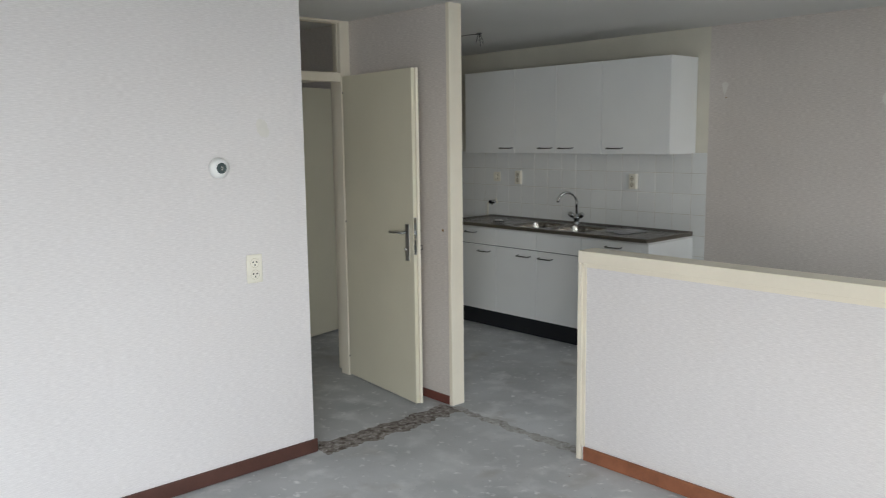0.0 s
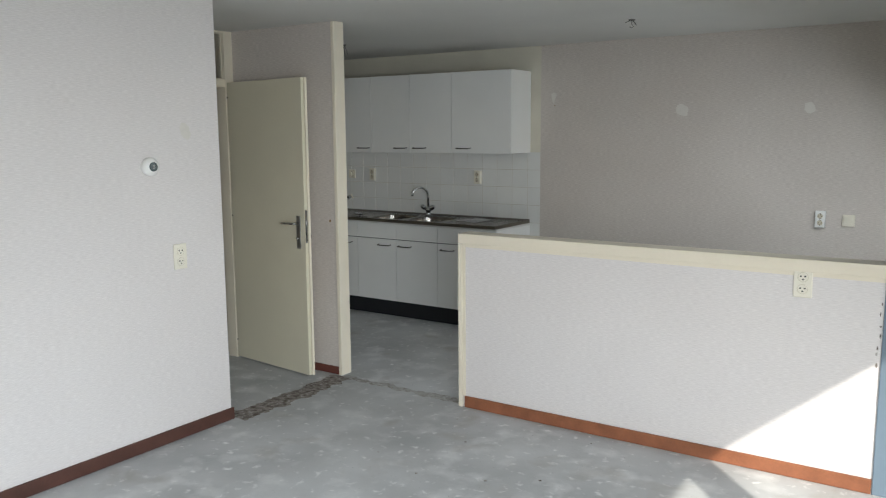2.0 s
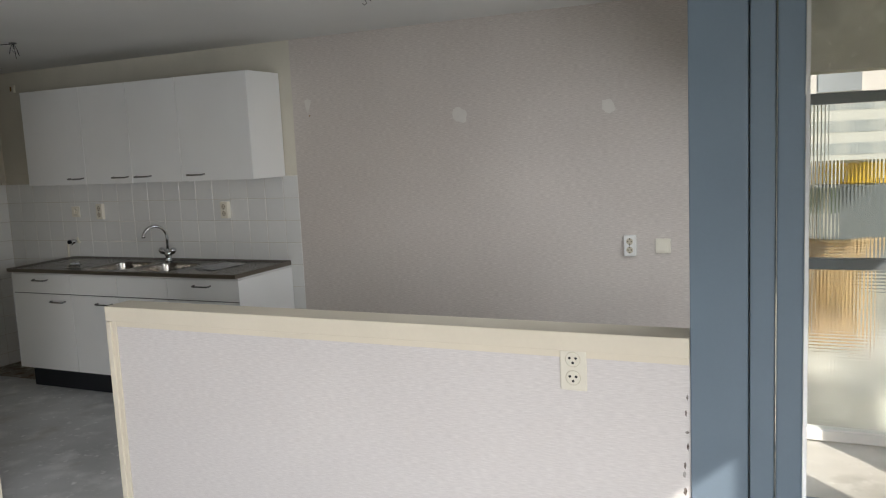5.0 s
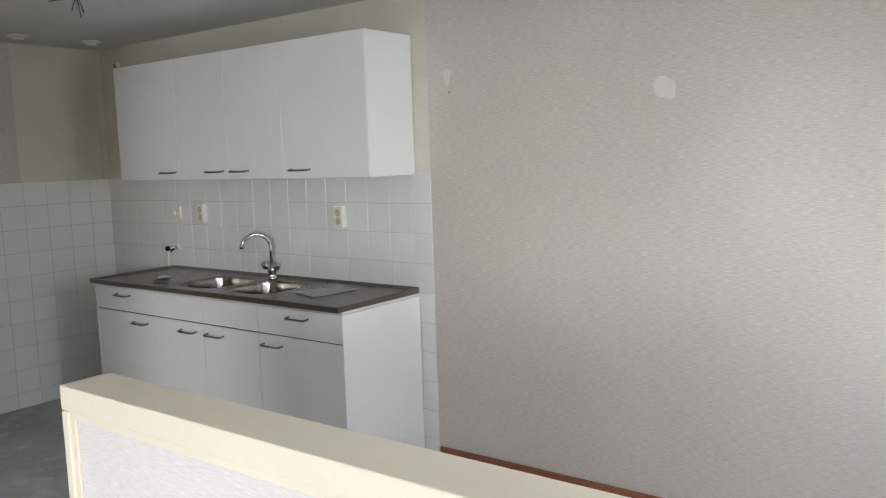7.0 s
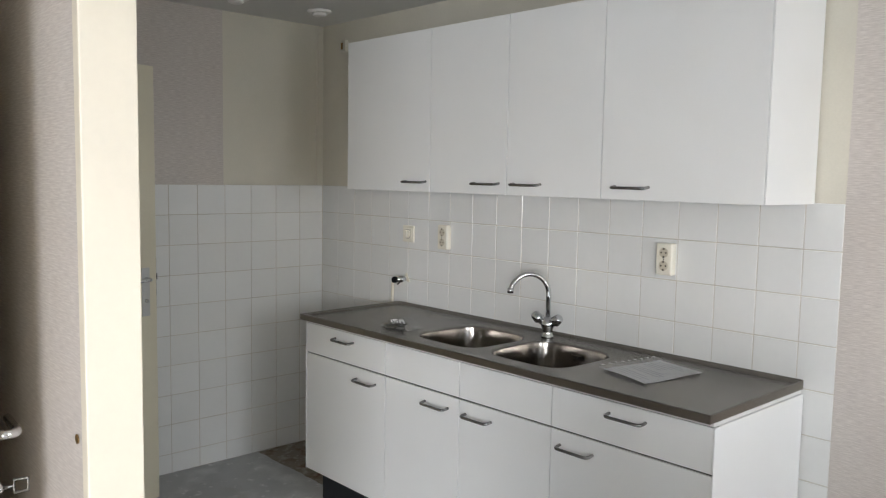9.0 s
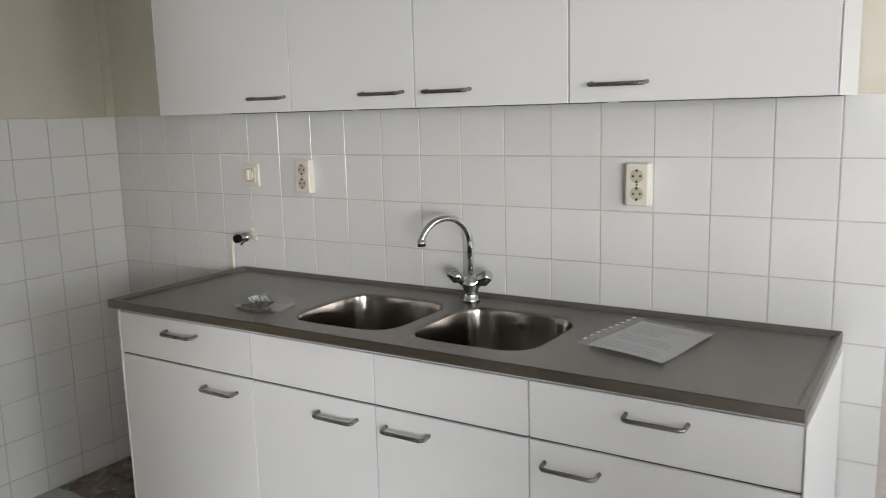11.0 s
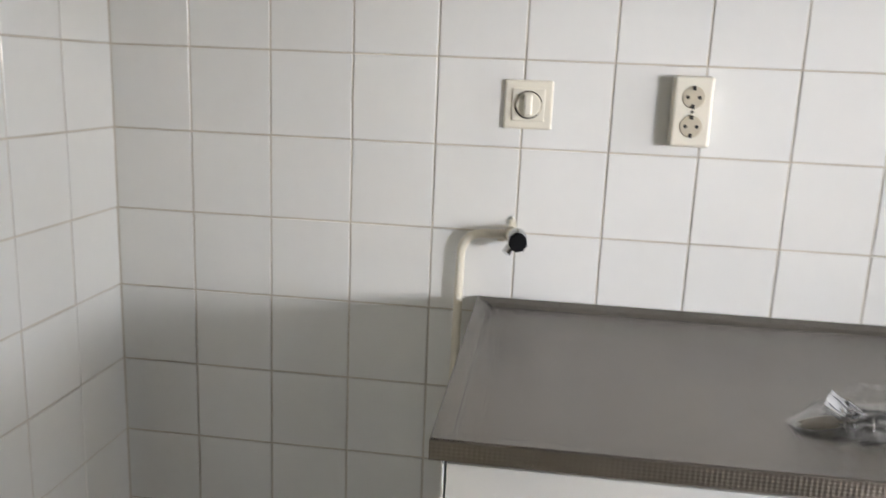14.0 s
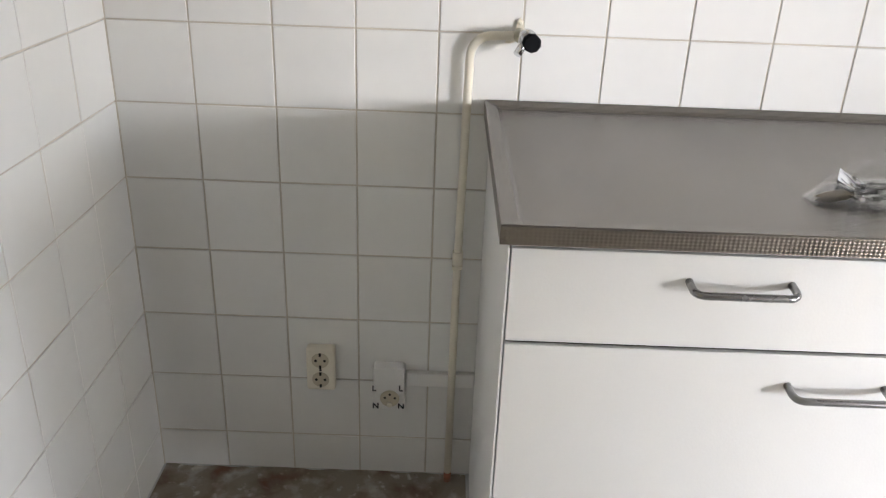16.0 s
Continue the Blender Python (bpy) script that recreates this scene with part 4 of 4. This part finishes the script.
def filler(x, z, r, seed, axis="y"):
    rnd = random.Random(seed)
    b = bmesh.new()
    n = 18
    pts = []
    for k in range(n):
        a = 2 * math.pi * k / n
        rr = r * (1 + rnd.uniform(-0.15, 0.15) + 0.12 * math.sin(2 * a + seed))
        u, w = math.cos(a) * rr, math.sin(a) * rr * 1.15
        if seed == 1:
            u, w = u * (0.62 + 0.5 * w / r) * 0.8, w * 1.25
        elif seed == 2:
            k2 = 1 / max(abs(math.cos(a)), abs(math.sin(a)))
            u, w = u * (1 + (k2 - 1) * 0.6), w * (1 + (k2 - 1) * 0.6)
        pts.append((u, w))
    if axis == "y":
        vs = [b.verts.new((x + u, 0.0008, z + w)) for u, w in pts]
        c = b.verts.new((x, -0.001, z))
    else:
        vs = [b.verts.new((XL + 0.0008, x + u, z + w)) for u, w in pts]
        c = b.verts.new((XL + 0.0025, x, z))
    for k in range(n):
        f = b.faces.new((c, vs[k], vs[(k + 1) % n]))
        f.smooth = True
    dab = single("filler_patch", b, FILLER, "pale dab of filler on the wallpaper", "filler patch", group="wall filler dabs")
    if seed == 1:
        part("nail_hole", lathe(bmesh.new(), (x + 0.012, 0.0012, z - 0.062), (0, -1, 0), [(0, 0.006), (0.0006, 0.005)], 9), BRASS, dab)


filler(2.985, 1.921, 0.036, 1)
filler(4.07, 1.803, 0.04, 2)
filler(4.975, 1.80, 0.036, 3)
filler(-3.389, 1.658, 0.036, 4, "x")

# chips along the end of the low wall, crumbs on the floor
rnd = random.Random(17)
for k in range(7):
    z = 0.60 + k * 0.045 + rnd.uniform(-0.012, 0.012)
    w, h = rnd.uniform(0.002, 0.006), rnd.uniform(0.004, 0.014)
    b = bmesh.new()
    x = 5.698 + rnd.uniform(-0.006, 0.006)
    b.faces.new([b.verts.new((x + dx * w, YH + 0.0052, z + dz * h)) for dx, dz in ((-1, -0.4), (0.2, -1), (1, 0.1), (0.3, 1), (-0.8, 0.6))])
    part("chip", b, SCAR, low)
for k in range(12):
    x, y = 4.6 + rnd.uniform(-1.3, 0.5), -2.75 + rnd.uniform(-0.9, 0.38)
    r = rnd.uniform(0.004, 0.010)
    b = bmesh.new()
    bmesh.ops.create_icosphere(b, subdivisions=1, radius=r)
    for v in b.verts:
        v.co = Vector((v.co.x * rnd.uniform(0.7, 1.5) + x, v.co.y * rnd.uniform(0.7, 1.4) + y, max(v.co.z * 0.35 + r * 0.3, 0.0)))
    single("floor_crumb", b, SCAR, "small dark crumb of debris on the screed", "debris", group="floor crumbs")

# ---------------------------------------------------------------- loose things on the worktop
rnd = random.Random(11)
bag = thing("bag_of_screws", (1.225, -0.42, CZ), "crumpled clear plastic bag of metal screws with a printed label", "plastic bag")
bm = bmesh.new()
nx, ny = 30, 20
for side in (1, 0):
    vs = []
    for i in range(nx + 1):
        row = []
        for j in range(ny + 1):
            u, w = i / nx - 0.5, j / ny - 0.5
            edge = (1 - (2 * abs(u)) ** 4) * (1 - (2 * abs(w)) ** 4)
            ca, sa = math.cos(0.30), math.sin(0.30)
            taper = 1.0 - 0.75 * max(0.0, -0.12 - u) / 0.38
            px, py = u * 0.178, w * 0.115 * taper
            fold = abs(noise.noise(Vector((u * 5 + w * 3, w * 5, side * 3.0)))) * 0.016 + abs(noise.noise(Vector((u * 14, w * 11, 2.0)))) * 0.005
            puff = 0.012 if u < -0.15 else 0.012 + 0.026 * min(1.0, (u + 0.15) / 0.25)
            z = CZ + 0.0012 + (0.003 + edge * (puff + fold) if side else 0)
            row.append(bm.verts.new((1.217 + px * ca - py * sa, -0.432 + px * sa + py * ca, z)))
        vs.append(row)
    for a, b in zip(vs, vs[1:]):
        for k in range(ny):
            bm.faces.new((a[k], b[k], b[k + 1], a[k + 1]))
part("film", bm, POLY, bag, "crumpled clear plastic film").visible_shadow = False
for i in range(26):
    a, cx, cy = rnd.uniform(0, 6.28), 1.207 + rnd.uniform(-0.035, 0.035), -0.444 + rnd.uniform(-0.024, 0.026)
    dx, dy = math.cos(a) * 0.018, math.sin(a) * 0.018
    z = CZ + 0.008 + rnd.uniform(0, 0.014)
    part("screw", tube(bmesh.new(), [(cx - dx, cy - dy, z), (cx + dx * 0.8, cy + dy * 0.8, z), (cx + dx * 0.82, cy + dy * 0.82, z), (cx + dx, cy + dy, z)], [0.0015, 0.002, 0.0042, 0.0042], 7), SATIN, bag)
b = bmesh.new()
for z in (CZ + 0.004, CZ + 0.010):
    b.faces.new([b.verts.new((x, y, z + 0.1 * (x - 1.15))) for x, y in ((1.135, -0.461), (1.156, -0.472), (1.192, -0.462), (1.190, -0.438), (1.158, -0.447))])
part("card", b, KRAFT, bag, "folded brown card")
lab = bmesh.new()


def on_label(u, w, lift=0.0):
    return Vector((1.205 + u * 0.026 - w * 0.034, -0.458 + u * 0.052 + w * 0.014, CZ + 0.008 + w * 0.022 + 0.002 * math.sin(u * 7 + w * 5))) + lift * Vector((0.8, -0.45, 0.4))


vs = [[lab.verts.new(on_label(u / 6, w / 6)) for w in range(7)] for u in range(7)]
for a, b in zip(vs, vs[1:]):
    for k in range(6):
        lab.faces.new((a[k], b[k], b[k + 1], a[k + 1]))
bmesh.ops.solidify(lab, geom=lab.faces[:], thickness=0.0003)
lb = part("label", lab, SHEET, bag, "white printed label")
for u0, w0, w1 in ((0.12, 0.45, 0.92), (0.30, 0.08, 0.6), (0.52, 0.3, 0.9), (0.80, 0.08, 0.5)):
    b = bmesh.new()
    strip = [[b.verts.new(on_label(u, w0 + (w1 - w0) * k / 4, 0.0012)) for u in (u0, u0 + 0.07)] for k in range(5)]
    for p, q in zip(strip, strip[1:]):
        b.faces.new((p[0], p[1], q[1], q[0]))
    part("print", b, INK, lb)


def on_sheet(u, v, lift):
    """Point of the tilted paper: u along its length from the punched edge, v across."""
    o, a, b = Vector((2.228, -0.385, CZ)), Vector((0.222, -0.060, 0)), Vector((0.045, 0.300, 0))
    return o + a * u + b * v + Vector((0, 0, lift + 0.004 * math.sin(3.0 * u + 5 * v) * (1 - v) + 0.005))


doc = thing("plastic_folder", (2.34, -0.26, CZ), "clear punched plastic sleeve holding printed sheets", "document")
for nm, u0, u1, v0, v1, lift, m, lbl in (("paper", 0.10, 1.0, 0.03, 0.97, 0.0, SHEET, "white printed sheet"), ("sleeve", -0.02, 1.02, 0.0, 1.0, 0.003, POLY, "clear plastic sleeve")):
    b = bmesh.new()
    vs = [[b.verts.new(on_sheet(u0 + (u1 - u0) * i / 12, v0 + (v1 - v0) * j / 12, lift + (abs(noise.noise(Vector((i * 0.5, j * 0.5, 1)))) * 0.006 if nm == "sleeve" else 0))) for j in range(13)] for i in range(13)]
    for a, c in zip(vs, vs[1:]):
        for k in range(12):
            f = b.faces.new((a[k], c[k], c[k + 1], a[k + 1]))
            f.smooth = True
    if nm == "paper":
        bmesh.ops.solidify(b, geom=b.faces[:], thickness=0.0004)
    part(nm, b, m, doc, lbl).visible_shadow = nm == "paper"
rnd = random.Random(4)
for k in range(13):
    v = 0.12 + 0.062 * k
    if k in (3, 7):
        continue
    u1 = 0.9 - 0.35 * rnd.random()
    b = bmesh.new()
    q = [on_sheet(0.2, v, 0.0012), on_sheet(u1, v, 0.0012), on_sheet(u1, v + 0.016, 0.0012), on_sheet(0.2, v + 0.016, 0.0012)]
    b.faces.new([b.verts.new(p) for p in q])
    part("print_line", b, PALE_INK, doc)
for k in range(9):
    b = bmesh.new()
    q = [on_sheet(0.01, 0.06 + k * 0.105, 0.0105), on_sheet(0.05, 0.06 + k * 0.105, 0.0105), on_sheet(0.05, 0.10 + k * 0.105, 0.0105), on_sheet(0.01, 0.10 + k * 0.105, 0.0105)]
    b.faces.new([b.verts.new(p) for p in q])
    part("punched_hole", b, WHITE_PLASTIC, doc)

# ---------------------------------------------------------------- balcony and outside
structure("ground", boxed(-600, 600, -600, 600, -7.2, -7.0), GRASS, "far green ground below the flat", "ground")
structure("balcony_floor", boxed(XK + 0.125, 7.25, YH + 0.13, 6.0, -0.2, -0.02), ROUGH_CONCRETE, "concrete balcony slab", "balcony")
structure("balcony_ceiling", boxed(XK + 0.125, 8.1, YH + 0.13, 6.0, 2.42, 2.6), CEIL, "concrete slab over the balcony", "balcony")
structure("balcony_beam", boxed(XK + 0.125, 7.25, 0.10, 0.35, 1.908, 2.419), ROUGH_CONCRETE, "weathered concrete beam over the balcony", "beam")
structure("wall_neighbour", boxed(XK + 0.0, XK + 0.12, 0.21, 6.0, -0.2, 2.42), BRICK, "pale brick facade of the neighbouring flat", "wall")
blk = thing("apartment_building", (10, 62, -7), "pale apartment building with rows of windows far off", "building")
part("wall", boxed(-25, 45, 60, 72, -7, 14), FAR_WALL, blk)
for i in range(14):
    for j in range(6):
        part("window", boxed(-22 + i * 4.7, -19.2 + i * 4.7, 59.9, 59.99, -5.4 + j * 3.2, -3.7 + j * 3.2), FAR_GLASS, blk)

scr = thing("balcony_screen", (6.6, 0.0, -0.02), "grey steel balcony screen with ribbed wired glass", "balcony screen")
for x in (5.955, 6.98):
    part("post", boxed(x - 0.022, x + 0.022, -0.022, 0.022, -0.02, 1.79, bevel=0.003), GREY_PAINT, scr)
# bottom rail is white instead of grey: the sunlight on it put into colour
for z in (0.02, 0.93, 1.765):
    part("rail", boxed(5.978, 6.957, -0.02, 0.02, z - 0.028, z + 0.028, bevel=0.003), GREY_PAINT if z > 0.5 else WHITE_PLASTIC, scr)


def ribbed_pane(x0, x1, z0, z1, pitch, across):
    """Cast glass: flat behind, rolled ribs on the near face, crossed by a second set where asked."""
    nx = int((x1 - x0) / pitch * 5)
    nz = int((z1 - z0) / pitch * 5) if across else 1
    b = bmesh.new()
    grid = []
    for i in range(nx + 1):
        x = x0 + (x1 - x0) * i / nx
        col = []
        for j in range(nz + 1):
            z = z0 + (z1 - z0) * j / nz
            y = -0.003 - 0.0005 * math.sin(2 * math.pi * x / pitch) - (0.0004 * math.sin(2 * math.pi * z / pitch) if across else 0)
            col.append(b.verts.new((x, y, z)))
        grid.append(col)
    for p, q in zip(grid, grid[1:]):
        for k in range(nz):
            b.faces.new((p[k], q[k], q[k + 1], p[k + 1])).smooth = True
    b.faces.new([b.verts.new((x, 0.003, z)) for x, z in ((x0, z0), (x0, z1), (x1, z1), (x1, z0))])
    return b


for z0, z1, across in ((0.049, 0.901, True), (0.959, 1.736, False)):
    part("pane", ribbed_pane(5.979, 6.956, z0, z1, 0.017, across), RIBBED, scr, "ribbed wired glass pane").visible_shadow = False
for z in (0.25, 0.9, 1.6):
    part("clamp", boxed(XK + 0.125, 5.9325, -0.012, 0.012, z - 0.02, z + 0.02, bevel=0.002), GREY_PAINT, scr)

lampb = thing("balcony_lamp", (6.90, 0.09, 2.07), "white glass globe lamp on the balcony beam", "lamp")
part("globe", lathe(bmesh.new(), (6.90, -0.035, 2.145), (0, -1, 0), [(-0.075, 0.02), (-0.07, 0.045), (-0.05, 0.065), (-0.02, 0.078), (0.01, 0.078), (0.04, 0.066), (0.062, 0.045), (0.074, 0.02), (0.077, 0.002)], 24), WHITE_PLASTIC, lampb)
part("mount", lathe(bmesh.new(), (6.90, 0.099, 2.145), (0, -1, 0), [(0, 0.05), (0.02, 0.05), (0.055, 0.03)], 20), GREY_PAINT, lampb)


def wicker_chair(x, y):
    ch = thing("wicker_chair", (x, y, -0.02), "natural woven wicker chair with an hourglass back", "chair")

    def back(u, z):
        """Half width and depth of the back shell at height z."""
        w = 0.17 + 0.085 * abs((z - 0.42) / 0.4) ** 1.6
        return Vector((x + u * w, y - 0.05 - 0.07 * (z - 0.4) + 0.09 * u * u, z - 0.02))
    b = bmesh.new()
    for k in range(34):
        z = 0.08 + k * 0.0226
        tube(b, [back(u / 8, z) + Vector((0, 0.004 * (-1) ** (j + k), 0)) for j, u in enumerate(range(-8, 9))], 0.0105, 5)
    part("back_weave", b, WICKER, ch)
    b = bmesh.new()
    for u in (-8, -6, -4, -2, 0, 2, 4, 6, 8):
        tube(b, [back(u / 8, 0.06 + 0.80 * k / 10) + Vector((0, 0.006, 0)) for k in range(11)], 0.007, 5)
    part("back_stakes", b, WICKER, ch)
    part("top_roll", tube(bmesh.new(), [back(u / 8, 0.85) for u in range(-8, 9)], 0.018, 8), WICKER, ch)
    b = bmesh.new()
    for k in range(18):
        yy = y + 0.05 + k * 0.022
        tube(b, [(x + u * 0.055 - 0.22, yy, 0.40 + 0.006 * (-1) ** (u + k)) for u in range(9)], 0.011, 5)
    part("seat", b, WICKER, ch)
    for dx, dy in ((-0.2, 0.42), (0.2, 0.42), (-0.16, 0.02), (0.16, 0.02)):
        part("leg", tube(bmesh.new(), [(x + dx * 1.1, y + dy, -0.02), (x + dx, y + dy, 0.39)], 0.016, 8), WICKER, ch)


wicker_chair(6.65, -0.46)
wicker_chair(6.17, 0.85)
single("plastic_crate", boxed(6.15, 6.75, 2.4, 2.8, 1.02, 1.25, bevel=0.02), YELLOW, "yellow plastic crate on the neighbouring balcony", "crate")
single("side_cabinet", boxed(6.1, 7.2, 2.3, 2.9, -0.02, 1.02, bevel=0.01), GREY_PAINT, "grey cabinet on the neighbouring balcony", "cabinet")

# ---------------------------------------------------------------- wall tiles
rnd = random.Random(21)
G = 0.0014


def tile_mesh(w, h):
    """One glazed tile, face towards -y, lower left corner at the origin."""
    b = bmesh.new()
    c = 0.0012
    o = [(G, 0.0022, G), (w - G, 0.0022, G), (w - G, 0.0022, h - G), (G, 0.0022, h - G)]
    i = [(G + c, 0.0, G + c), (w - G - c, 0.0, G + c), (w - G - c, 0.0, h - G - c), (G + c, 0.0, h - G - c)]
    m = [(G + 0.0003, 0.0008, G + 0.0003), (w - G - 0.0003, 0.0008, G + 0.0003), (w - G - 0.0003, 0.0008, h - G - 0.0003), (G + 0.0003, 0.0008, h - G - 0.0003)]
    loops = [[b.verts.new(p) for p in q] for q in (o, m, i)]
    for a, d in zip(loops, loops[1:]):
        for k in range(4):
            b.faces.new((a[k], a[(k + 1) % 4], d[(k + 1) % 4], d[k]))
    b.faces.new(loops[2])
    me = bpy.data.meshes.new("tile")
    b.to_mesh(me), b.free()
    me.materials.append(TILE)
    return me


MESHES = {}


def tile(parent, m, w, h):
    key = (round(w, 4), round(h, 4))
    if key not in MESHES:
        MESHES[key] = tile_mesh(w, h)
    ob = new("tile", MESHES[key])
    ob.parent = parent
    ob.matrix_basis = m @ pose(0, rnd.uniform(-0.0003, 0.0001), 0, rnd.gauss(0, 0.12), 0, rnd.gauss(0, 0.12))


rows = [(0.0, T1)] + [(T1 + k * P, P) for k in range(9)]
for k in range(19):
    x, w = k * P, (P if k < 18 else TILE_END - 18 * P)
    for r, (z, h) in enumerate(rows):
        if 5 <= k <= 17 and r < 6:
            continue
        tile(wall_n, pose(x, 0, z), w, h)
for k in range(13):
    for z, h in rows:
        tile(wall_w, pose(0, -(k + 1) * P, z, 0, 0, 90), P, h)
